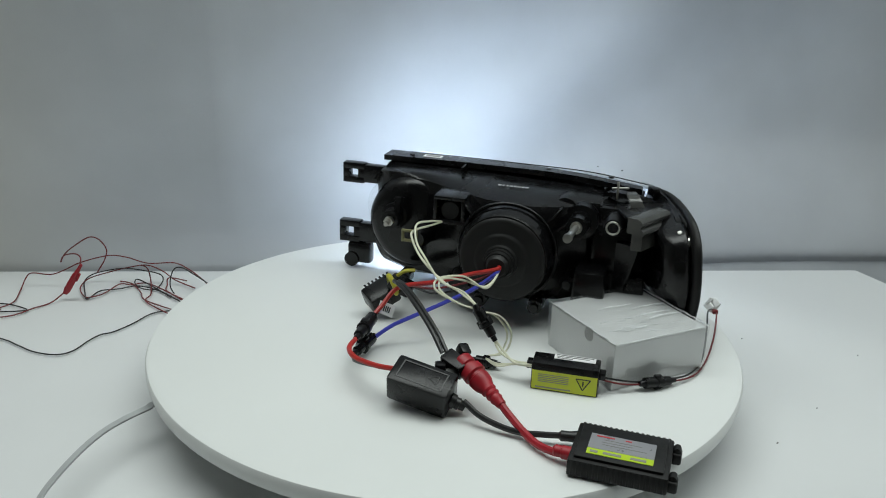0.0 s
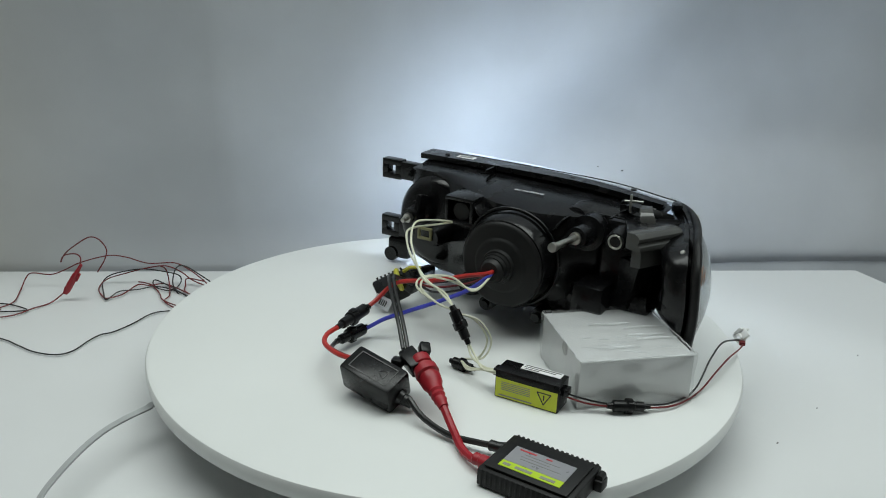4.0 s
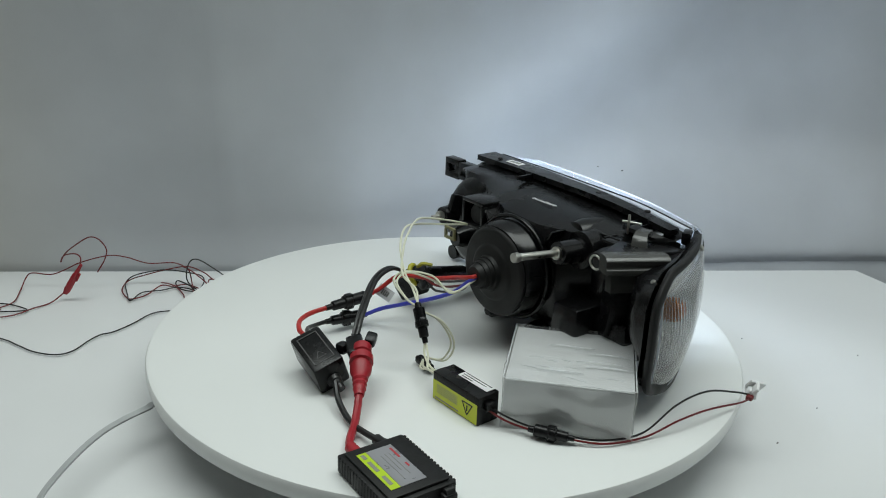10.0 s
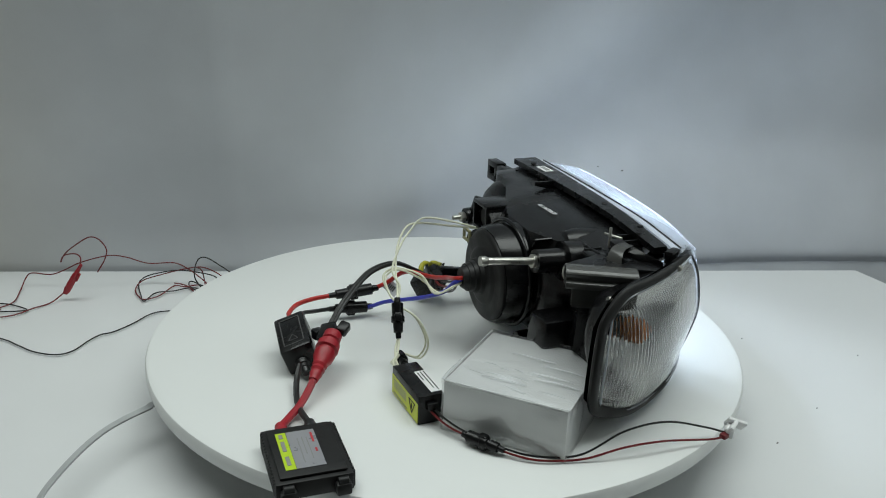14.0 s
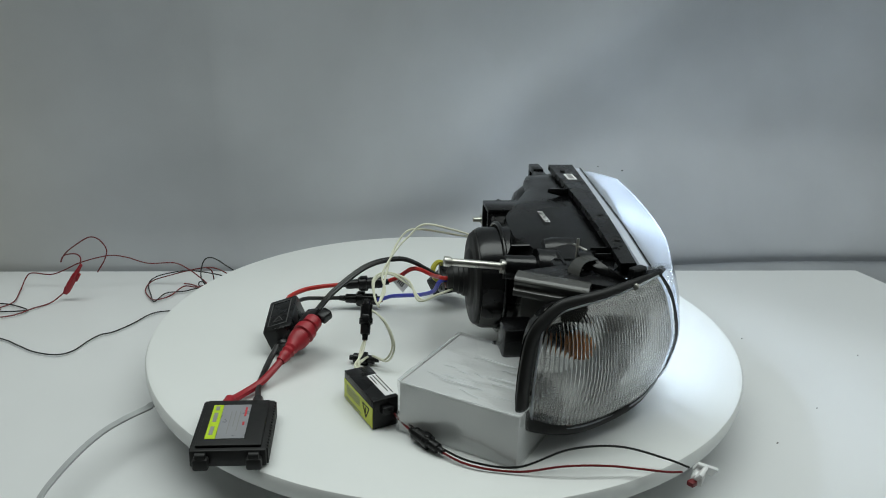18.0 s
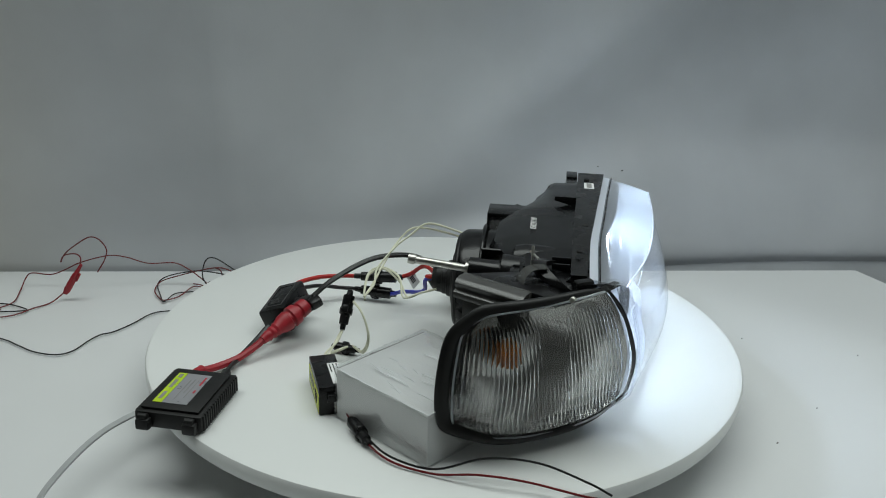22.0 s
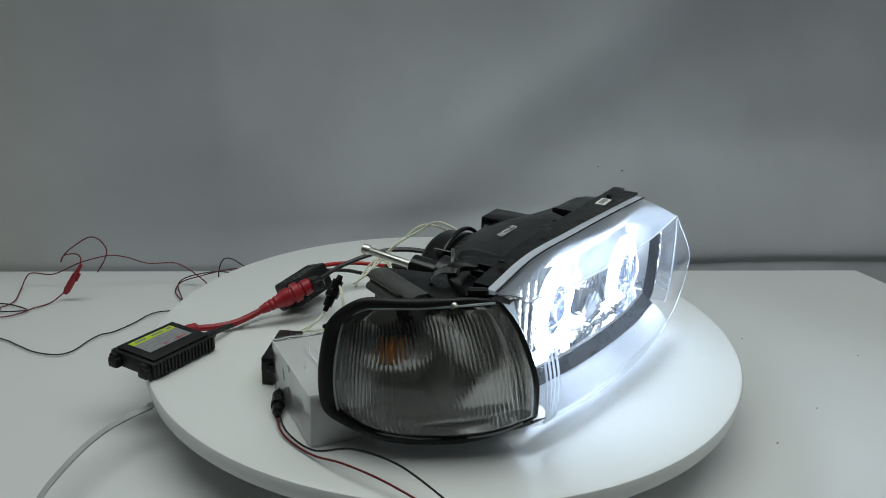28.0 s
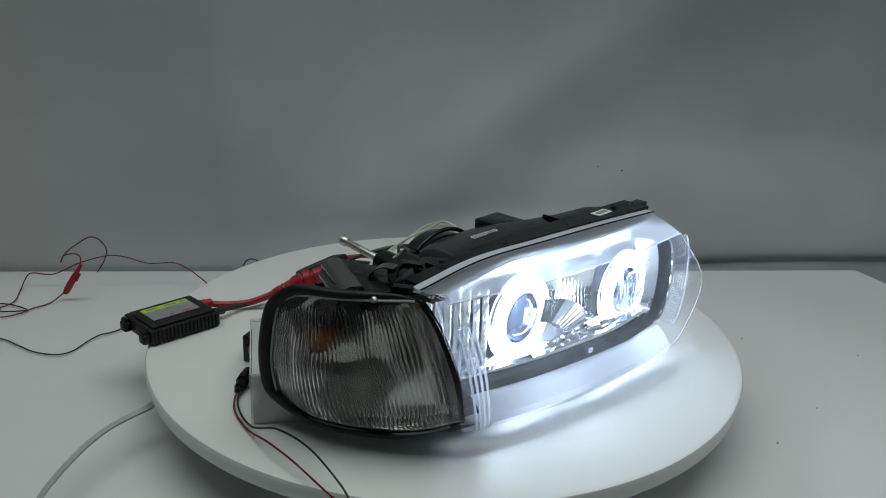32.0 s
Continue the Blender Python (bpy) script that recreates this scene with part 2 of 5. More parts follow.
def loft(sections, close_ends=True, closed=False):
    """Faces between rows of points of equal length."""
    bm = bmesh.new()
    rows = [[bm.verts.new(p) for p in s] for s in sections]
    for a, b in zip(rows, rows[1:]):
        n = len(a)
        for i in range(n if closed else n - 1):
            j = (i + 1) % n
            bm.faces.new((a[i], a[j], b[j], b[i]))
    if close_ends and closed:
        bm.faces.new(rows[0][::-1])
        bm.faces.new(rows[-1])
    bmesh.ops.recalc_face_normals(bm, faces=bm.faces)
    return bm


def strip(points_a, points_b, thick, normal):
    """A band of some thickness between two lines."""
    n = Vector(normal).normalized() * thick
    secs = []
    for a, b in zip(points_a, points_b):
        a, b = Vector(a), Vector(b)
        secs.append([a, b, b - n, a - n])
    return loft(secs, True, True)


def plate(outline, p, q, n, origin, thick, bevel=0.0):
    """A flat piece of the given outline (rows of two numbers along p and q), extruded along n."""
    p, q, n, origin = Vector(p), Vector(q), Vector(n), Vector(origin)
    bm = bmesh.new()
    vs = [bm.verts.new(origin + p * a + q * b) for a, b in outline]
    f = bm.faces.new(vs)
    r = bmesh.ops.extrude_face_region(bm, geom=[f])
    bmesh.ops.translate(bm, vec=n * thick, verts=[g for g in r["geom"] if isinstance(g, bmesh.types.BMVert)])
    bmesh.ops.recalc_face_normals(bm, faces=bm.faces)
    if bevel:
        bmesh.ops.bevel(bm, geom=bm.edges[:], offset=bevel, segments=2, affect="EDGES", profile=0.5)
    return bm


def frame_plate(sx, sz, hx, hz, thick, bevel=0.0006):
    """An upright plate (x and z) with a rectangular hole through it."""
    wall_x, wall_z = (sx - hx) / 2, (sz - hz) / 2
    return merge(rbox(sx, thick, wall_z, (0, 0, (sz - wall_z) / 2), bevel), rbox(sx, thick, wall_z, (0, 0, -(sz - wall_z) / 2), bevel),
                 rbox(wall_x, thick, hz + 0.0004, ((sx - wall_x) / 2, 0, 0), bevel), rbox(wall_x, thick, hz + 0.0004, (-(sx - wall_x) / 2, 0, 0), bevel))


# ---- the setting ----
TOP = -0.06
FLOOR = -0.80
BACK_A, BACK_B = Vector((-0.587, 0.265, TOP)), Vector((0.607, 0.385, TOP))
BACK = (BACK_B - BACK_A).normalized()


def tabletop():
    p = BACK
    q = Vector((-p.y, p.x, 0))
    a = BACK_A - p * 0.6
    outline = [(0, 0), ((BACK_B - a).dot(p), 0), ((BACK_B - a).dot(p) + 0.07, -0.22), ((BACK_B - a).dot(p) + 0.07, -0.72), (0, -0.72)]
    return plate(outline[::-1], p, q, (0, 0, -1), a, 0.025, 0.002)


table = thing("display_table", pose(0, 0, FLOOR), "white laminated table under the turntable", "table")
top_ob = part("tabletop", tabletop(), M_BOARD, table, "matt white board")
top_ob.matrix_parent_inverse = Matrix.Translation((0, 0, -FLOOR))
for lx, ly in ((-1.0, 0.15), (0.5, 0.3), (-1.0, -0.38), (0.6, -0.22)):
    part("leg", rbox(0.04, 0.04, 0.715 + 0.001, (lx, ly, 0.3575), 0.002), M_STEEL, table)


def backdrop():
    """A hanging sheet: it bellies forward above and falls back behind the table's edge."""
    bm = bmesh.new()
    nx = 200
    heights = [-0.79 + 0.069 * j for j in range(10)] + [-0.10 + 0.004 * j for j in range(40)] + [0.06 + 0.0225 * j for j in range(61)]
    p = BACK
    q = Vector((-p.y, p.x, 0))
    rows = []
    for z in heights:
        row = []
        for i in range(nx + 1):
            s = -1.3 + 3.0 * i / nx
            d = 0.035 + 0.008 * math.sin(s * 5.5 + 1.2 * z) + 0.004 * math.sin(s * 12 + 3 * z + 1) + 0.010 * noise.noise(Vector((s * 2.2, z * 2.2, 0.3)))
            d += 0.004 * noise.noise(Vector((s * 6, z * 5, 1.7)))
            diag = (s - 0.60) * 0.62 - (z - 0.08) * 0.78
            d -= 0.013 * math.exp(-(diag / 0.055) ** 2) * math.exp(-((s - 0.75) / 0.35) ** 2)
            d += 0.010 * math.exp(-((diag - 0.12) / 0.06) ** 2) * math.exp(-((s - 0.85) / 0.35) ** 2)
            d -= 0.004 * math.exp(-((s - 0.30 + 0.06 * z) / 0.022) ** 2)
            far_end = 1 / (1 + math.exp(-(s - 0.80) / 0.05))
            gap = 0.10 * ease(s, 0.05, 1.15)
            d += 0.016 * math.exp(-((z - TOP + 0.020 + 0.36 * gap) / 0.022) ** 2) * far_end + gap
            d -= 0.10 * (min(max(z, TOP), 0.12) - TOP) * ease(0.55 - s, 0.0, 0.35)
            d -= 0.024 * ease(0.75 - s, 0.0, 0.4)
            d -= 0.45 * (d - 0.004) * max(0.0, 1 - max(0.0, z - TOP) / 0.07) ** 2 * (1 - far_end)
            right = ease(s, 0.45, 0.95)
            d -= 0.42 * (1 - right) * (min(max(z, 0.04), 0.45) - 0.04) ** 2
            d += right * (0.20 * (min(max(z, TOP - 0.03), 0.10) - TOP) - 0.85 * (min(max(z, 0.08), 0.42) - 0.08) ** 2)
            pt = BACK_A + p * s + q * d
            row.append(bm.verts.new((pt.x, pt.y, z)))
        rows.append(row)
    for a, b in zip(rows, rows[1:]):
        for i in range(nx):
            bm.faces.new((a[i], a[i + 1], b[i + 1], b[i]))
    return bm


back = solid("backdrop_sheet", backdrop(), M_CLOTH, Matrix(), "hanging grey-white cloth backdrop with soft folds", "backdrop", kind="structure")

# Unseen room shell; the white east wall is added to brighten the corner lens.
for nm, sx, sy, sz, c, mt in (("floor", 4.4, 4.4, 0.1, (0, -0.8, FLOOR - 0.05), M_FLOOR), ("ceiling", 4.4, 4.4, 0.1, (0, -0.8, 1.75), M_WALL),
                              ("wall_north", 4.4, 0.1, 2.45, (0, 1.35, 0.45), M_WALL), ("wall_south", 4.4, 0.1, 2.45, (0, -2.95, 0.45), M_WALL),
                              ("wall_west", 0.1, 4.2, 2.45, (-2.15, -0.8, 0.45), M_WALL), ("wall_east", 0.1, 4.2, 2.45, (1.60, -0.8, 0.45), M_BOUNCE)):
    solid(nm, rbox(sx, sy, sz, (0, 0, 0), 0), mt, pose(*c), "plain painted " + nm.split("_")[0] + " of the added unseen room", nm.split("_")[0], kind="structure")

# ---- the turntable ----
disc = thing("turntable", pose(0, 0, TOP), "white round display turntable on a dark base", "turntable")
part("base", turned((0, 0, 0), (0, 0, 0.041), [(0, 0.17), (0.1, 0.175), (0.9, 0.175), (1, 0.17)], 64), M_SHADE, disc, "round dark base")
part("disc", turned((0, 0, 0.04), (0, 0, 0.06), [(0, 0.285), (0.02, 0.293), (0.2, 0.2985), (0.5, 0.3), (0.78, 0.3), (0.93, 0.2985), (1.0, 0.2945), (1.0, 0.1)], 180), M_DISC, disc, "glossy white lacquered disc")

MOVERS = [(disc, disc.matrix_world.copy(), ())]


def rides(ob, slip=()):
    MOVERS.append((ob, ob.matrix_world.copy(), slip))
    return ob


# ---- the headlight ----
BASE = pose(0.08, 0.08, 0, 0, 0, -15.5)
lamp = rides(thing("car_headlight", BASE, "black car headlight with lit twin halo projectors and clear corner lamp", "headlight"))


def lerp(a, b, t):
    return Vector(a).lerp(Vector(b), t)


def curve(points, t):
    """A smooth line through the points at the share t."""
    pts = [Vector(p) for p in points]
    x = min(max(t, 0), 1) * (len(pts) - 1)
    i = min(int(x), len(pts) - 2)
    f = x - i
    a, b = pts[i], pts[i + 1]
    p, n = (pts[i - 1] if i else 2 * a - b), (pts[i + 2] if i + 2 < len(pts) else 2 * b - a)
    return 0.5 * (2 * a + (b - p) * f + (2 * p - 5 * a + 4 * b - n) * f * f + (3 * a - p - 3 * b + n) * f ** 3)


# Lines of the lens from its inner end to the corner lamp.
L_TOP = [(-0.168, 0.0610, 0.1435), (-0.090, 0.0535, 0.1455), (-0.010, 0.0465, 0.1465), (0.065, 0.0400, 0.1465), (0.1305, 0.0380, 0.1390)]
L_RIDGE = [(-0.151, 0.1048, 0.1362), (-0.060, 0.1015, 0.1355), (0.040, 0.0885, 0.1350), (0.1238, 0.0648, 0.1338)]
L_MID = [(-0.190, 0.114, 0.083), (-0.085, 0.1205, 0.081), (0.028, 0.1120, 0.078), (0.1185, 0.0805, 0.078)]
L_IN = [(-0.166, 0.118, 0.085), (-0.07, 0.113, 0.08), (0.03, 0.098, 0.078), (0.116, 0.071, 0.080)]
L_LOW = [(-0.170, 0.1100, 0.032), (-0.072, 0.1110, 0.026), (0.023, 0.1020, 0.028), (0.1060, 0.0800, 0.034)]
L_BOT = [(-0.161, 0.1010, 0.012), (-0.071, 0.0978, 0.013), (0.023, 0.0897, 0.016), (0.0985, 0.0755, 0.0193)]


def lens_section(t):
    rows = [curve(c, t) for c in (L_RIDGE, L_MID, L_LOW, L_BOT)]
    return [curve(rows, k / 14) for k in range(15)]


def facet_section(t):
    a, b = curve(L_TOP, t), curve(L_RIDGE, t)
    return [a.lerp(b, k / 6) + Vector((0, 0, 0.0012 * math.sin(math.pi * k / 6))) for k in range(7)]


def sheet(section):
    return loft([section(i / 40) for i in range(41)], False)


def sheet_end(section):
    """The rounded inner end, which turns back to the housing."""
    back, secs = 0.055, []
    for k in range(9):
        a = math.radians(90 * k / 8)
        secs.append([Vector((p.x - 0.012 * math.sin(a) * min(1.0, (p.y - back) / 0.05), back + (p.y - back) * math.cos(a), p.z)) for p in section(0)])
    return loft(secs, False)


lens_ob = part("lens", sheet(lens_section), M_LENS, lamp, "clear plastic front lens")
part("lens_end", sheet_end(lens_section), M_END, lens_ob, "clear rounded inner end of the lens")
part("end_outline", wire([p + Vector((-0.0005, 0, 0)) for p in lens_section(0)], 0.0005, 1, 6, straight=True), M_EDGE, lens_ob, "moulded edge line of the lens")
part("facet_end", sheet_end(facet_section), M_END, lens_ob)
part("lens_facet", sheet(facet_section), M_FACET, lens_ob, "sloping top of the lens, hazed for the halo glow")
part("lens_rim", strip([curve(L_TOP, i / 30) + Vector((0, -0.0035, 0.0014)) for i in range(31)], [curve(L_TOP, i / 30) + Vector((0, 0.0030, 0.0010)) for i in range(31)], 0.003, (0, 0, 1)), M_PIPED, lens_ob, "glued edge of the lens, whitened for its glow")
part("lens_seam", wire([curve(L_TOP, i / 30) + Vector((0, 0.0048, 0.0012)) for i in range(31)], 0.0007, 1, 6, straight=True), M_SATIN, lens_ob)
edge_a = [curve(c, 1.0) for c in (L_TOP, L_RIDGE, L_MID, L_LOW, L_BOT)]
edge_line = [curve(edge_a, i / 24) for i in range(25)]
part("lens_edge", strip([p + Vector((-0.0035, 0.0012, 0)) for p in edge_line], [p + Vector((0.008, -0.007, 0)) for p in edge_line], 0.0025, (0.6, 0.8, 0)), M_LENS, lens_ob, "clear edge strip beside the corner lamp")
for k in range(4):
    part("lens_fin", wire([curve([curve(c, 0.985 - 0.016 * k) for c in (L_RIDGE, L_MID, L_LOW, L_BOT)], 0.12 + 0.86 * j / 14) + Vector((0, -0.0015, 0)) for j in range(15)], 0.0011, 1, 6, straight=True), M_EDGE, lens_ob, "pale moulded fin")
part("lens_ridge", wire([curve(L_RIDGE, i / 30) for i in range(31)], 0.0008, 1, 8, straight=True), M_EDGE, lens_ob)

# Housing: upright sections from the inner end to the corner lamp.
H_TOP = ((-0.176, 0.125), (-0.168, 0.139), (-0.15, 0.141), (-0.06, 0.1425), (0.05, 0.1395), (0.118, 0.134), (0.126, 0.130))
H_BACK = ((-0.176, 0.022), (-0.168, 0.010), (-0.15, -0.004), (-0.11, -0.012), (-0.085, -0.026), (-0.06, -0.042), (-0.03, -0.056), (0.02, -0.058), (0.05, -0.046), (0.085, -0.022), (0.118, -0.006), (0.126, 0.008))
H_BASE = ((-0.176, 0.040), (-0.168, 0.024), (-0.13, 0.012), (0.05, 0.010), (0.10, 0.018), (0.126, 0.028))


def along(table, u):
    for (a, x), (b, y) in zip(table, table[1:]):
        if u <= b:
            t = (u - a) / (b - a)
            return x + (y - x) * t
    return table[-1][1]


def housing():
    secs = []
    for i in range(61):
        u = -0.176 + 0.302 * i / 60
        top, back, base = along(H_TOP, u), along(H_BACK, u), along(H_BASE, u)
        k = max(0.0, 0.03 - back) / 0.075
        ring_pts = [(0.052, top), (0.032, top), (0.026, top - 0.002), (0.004, top - 0.0025), (back * 0.45, top - 0.0025 - 0.0022 * k), (back * 0.85, top - 0.004 - 0.006 * k), (back, top - 0.016 - 0.006 * k),
                    (back - 0.002, 0.075), (back, base + 0.03), (back * 0.7, base + 0.012), (0.01, base + 0.002), (0.052, base)]
        secs.append([Vector((u, v, w)) for v, w in ring_pts])
    bm = loft(secs, False)
    bmesh.ops.smooth_vert(bm, verts=[v for v in bm.verts if v.co.y < 0.02], factor=0.35, use_axis_x=False, use_axis_y=True, use_axis_z=True)
    return bm


part("housing", housing(), M_BLACK, lamp, "matt black moulded rear housing")


def lettering(name, text, size, m, material, parent):
    """Raised characters as a mesh."""
    data = bpy.data.curves.new(name, "FONT")
    data.body, data.size, data.extrude, data.align_x, data.resolution_u = text, size, 0.0002, "CENTER", 2
    tmp = new(name + "_tmp", data)
    bpy.context.view_layer.update()
    me = bpy.data.meshes.new_from_object(tmp.evaluated_get(bpy.context.evaluated_depsgraph_get()))
    bpy.data.objects.remove(tmp)
    me.materials.clear()
    me.materials.append(material)
    ob = new(name, me)
    ob.parent = parent
    ob.matrix_local = m
    return ob


lettering("stamped_number", "03029110", 0.0085, pose(-0.009, -0.0105, 0.1382, 5, 0, 180), M_PAPER, lamp)
# Top flange with the sticker.
FL_A = [(-0.172, 0.030, 0.1475), (-0.06, 0.026, 0.1490), (0.04, 0.022, 0.1485), (0.124, 0.020, 0.1405)]
FL_B = [(-0.172, 0.0575, 0.1475), (-0.06, 0.0475, 0.1490), (0.04, 0.0380, 0.1485), (0.124, 0.0330, 0.1405)]
flange = part("top_flange", strip([curve(FL_A, i / 20) for i in range(21)], [curve(FL_B, i / 20) for i in range(21)], 0.006, (0, 0, 1)), M_SATIN, lamp, "flat black mounting flange")
part("sticker", rbox(0.022, 0.010, 0.0006, (-0.1156, 0.040, 0.1487), 0.0001), M_PAPER, flange, "small white sticker")
part("sticker_print", rbox(0.016, 0.005, 0.0003, (-0.1156, 0.040, 0.1492), 0), M_PRINT, flange)
for u, v in ((-0.14, 0.038), (0.02, 0.033), (0.09, 0.027)):
    part("screw_hole", turned((u, v, 0.1480), (u, v, 0.1495), [(0, 0.003), (1, 0.0028)], 16), M_RUBBER, flange)
for u, w in ((-0.0725, 0.144), (0.085, 0.137), (0.098, 0.136)):
    part("stiffening_rib", plate([(0, 0), (0.03, 0), (0.03, -0.012), (0, -0.004)], (0, 1, 0), (0, 0, 1), (1, 0, 0), (u, 0.005, w + 0.004), 0.0022, 0.0003), M_BLACK, lamp)

# Brackets on the inner end.
def bracket(name, u0, v0, w0, length, height, depth):
    b = part(name, merge(frame_plate(0.026, height, 0.011, height * 0.42, depth),), M_BLACK, lamp)
    b.matrix_local = pose(u0 + 0.013, v0, w0)
    part("arm", rbox(length - 0.024, depth * 1.0, height * 0.9, (0.012 + (length - 0.024) / 2, 0, 0), 0.0015), M_BLACK, b)
    return b


bracket("upper_bracket", -0.2185, 0.024, 0.125, 0.062, 0.0235, 0.012)
bracket("lower_bracket", -0.231, 0.041, 0.0465, 0.07, 0.0265, 0.012)
part("lower_foot", merge(rbox(0.03, 0.016, 0.026, (-0.205, 0.04, 0.02), 0.004), turned((-0.214, 0.03, 0.012), (-0.214, 0.05, 0.012), [(0, 0.009), (1, 0.009)], 20)), M_BLACK, lamp)

# Raised forms on the back.
part("back_drum", turned((-0.122, 0.035, 0.082), (-0.122, -0.016, 0.082), [(0, 0.056), (0.5, 0.056), (0.8, 0.053), (0.95, 0.047), (1, 0.040)], 48), M_BLACK, lamp)
part("back_block", rbox(0.046, 0.020, 0.030, (-0.120, 0.003, 0.116), 0.004, taper=0.92), M_BLACK, lamp)
aim1 = part("aiming_boss", turned((-0.139, -0.005, 0.093), (-0.138, -0.045, 0.094), [(0, 0.016), (0.55, 0.0145), (0.58, 0.011), (1, 0.0095)], 24), M_BLACK, lamp)
part("boss_web", rbox(0.008, 0.030, 0.020, (-0.132, -0.024, 0.105), 0.002, Euler((radians(-18), 0, 0)).to_matrix()), M_BLACK, lamp)
part("hex_bolt", merge(turned((-0.138, -0.044, 0.094), (-0.1375, -0.051, 0.094), [(0, 0.0055), (1, 0.0055)], 6), rod((-0.1375, -0.050, 0.094), (-0.137, -0.060, 0.094), 0.0026)), M_STEEL, aim1, "zinc plated hex bolt")
vent = part("vent_snorkel", merge(rbox(0.034, 0.048, 0.004, (-0.067, -0.036, 0.1305), 0.001), rbox(0.034, 0.048, 0.004, (-0.067, -0.036, 0.1045), 0.001), rbox(0.004, 0.048, 0.0225, (-0.082, -0.036, 0.1175), 0.001), rbox(0.004, 0.048, 0.0225, (-0.052, -0.036, 0.1175), 0.001), rbox(0.028, 0.006, 0.024, (-0.067, -0.022, 0.1175), 0.001)), M_BLACK, lamp, "square open vent snorkel")
part("vent_tube", turned((-0.067, -0.024, 0.116), (-0.067, -0.054, 0.116), [(0, 0.012), (0.9, 0.0115), (1, 0.0095), (1, 0.006)], 24), M_RUBBER, vent)

part("hood_rim", ring((-0.003, -0.0580, 0.080), (0, 1, 0), 0.0520, 0.0020, 64, 10), M_BLACK, lamp)
for u, w, a in ((0.043, 0.122, 38), (0.052, 0.112, 52), (-0.047, 0.120, -40)):
    part("housing_web", rbox(0.0024, 0.018, 0.022, (u, -0.048, w), 0.0006, Euler((0, radians(a), 0)).to_matrix(), seg=1), M_BLACK, lamp)
for u, v, w in ((0.060, -0.040, 0.045), (-0.030, -0.060, 0.022), (0.030, -0.060, 0.022)):
    part("fixing_boss", turned((u, v + 0.02, w), (u, v - 0.004, w), [(0, 0.0085), (0.8, 0.0078), (0.82, 0.005), (1, 0.0045)], 20), M_BLACK, lamp)

# Round cover of the bulb.
part("bulb_collar", turned((-0.003, 0.0, 0.080), (-0.003, -0.079, 0.079), [(0, 0.056), (0.5, 0.0515), (0.52, 0.0498), (0.94, 0.0485), (1, 0.046), (1, 0.04)], 72), M_BLACK, lamp)
cap = part("bulb_cap", turned((-0.003, -0.076, 0.079), (-0.003, -0.101, 0.079), [(0, 0.043), (0.02, 0.0445), (0.20, 0.0445), (0.27, 0.0430), (0.30, 0.0405), (0.31, 0.0300), (0.33, 0.0285), (0.38, 0.0275), (0.42, 0.0248), (0.43, 0.0200), (0.47, 0.0180), (0.62, 0.0170), (0.64, 0.0155), (0.80, 0.0152), (0.82, 0.0142), (1, 0.0135)], 72), M_RUBBER, lamp, "ribbed black rubber dust cap")
part("grommet", turned((-0.003, -0.100, 0.079), (-0.003, -0.106, 0.079), [(0, 0.0125), (0.5, 0.0115), (1, 0.0095)], 24), M_RUBBER, cap)
part("lower_neck", rbox(0.06, 0.03, 0.03, (0.01, -0.015, 0.03), 0.008), M_BLACK, lamp)
part("bulb_socket", turned((-0.105, -0.02, 0.078), (-0.105, -0.052, 0.078), [(0, 0.014), (0.7, 0.012), (1, 0.009)], 20), M_BLACK, lamp)
part("socket_frame", frame_plate(0.018, 0.014, 0.012, 0.008, 0.003), M_OLIVE, lamp, "yellowed plastic socket clip").matrix_local = pose(-0.112, -0.053, 0.082)
part("lower_boss", turned((-0.055, -0.01, 0.035), (-0.055, -0.055, 0.035), [(0, 0.016), (0.8, 0.014), (1, 0.011)], 24), M_BLACK, lamp)
part("leg_stay", rbox(0.012, 0.07, 0.014, (-0.115, -0.055, 0.035), 0.003, Euler((radians(-14), 0, radians(12))).to_matrix()), M_BLACK, lamp)

# Long aiming screw.
boss = part("screw_boss", turned((0.0685, -0.005, 0.112), (0.068, -0.066, 0.1175), [(0, 0.020), (0.55, 0.018), (0.57, 0.012), (1, 0.0105)], 28), M_BLACK, lamp)
part("aiming_screw", merge(rod((0.068, -0.064, 0.1175), (0.0667, -0.1165, 0.1225), 0.0034), turned((0.068, -0.066, 0.1175), (0.068, -0.069, 0.1178), [(0, 0.0062), (1, 0.0062)], 24),
                           turned((0.0667, -0.112, 0.1220), (0.0666, -0.119, 0.1228), [(0, 0.0035), (0.3, 0.0047), (1, 0.0044)], 20)), M_STEEL, boss, "long zinc aiming screw")
part("dome_boss", turned((0.052, 0.005, 0.118), (0.050, -0.030, 0.122), [(0, 0.019), (0.7, 0.017), (0.95, 0.014), (1, 0.010)], 32), M_BLACK, lamp)
part("side_boss", merge(turned((0.103, -0.01, 0.117), (0.103, -0.052, 0.117), [(0, 0.013), (0.7, 0.011), (1, 0.009)], 24), rbox(0.03, 0.03, 0.02, (0.10, -0.015, 0.121), 0.003)), M_BLACK, lamp)
part("boss_ring", ring((0.103, -0.0525, 0.117), (0, 1, 0), 0.0065, 0.0010), M_STEEL, lamp)

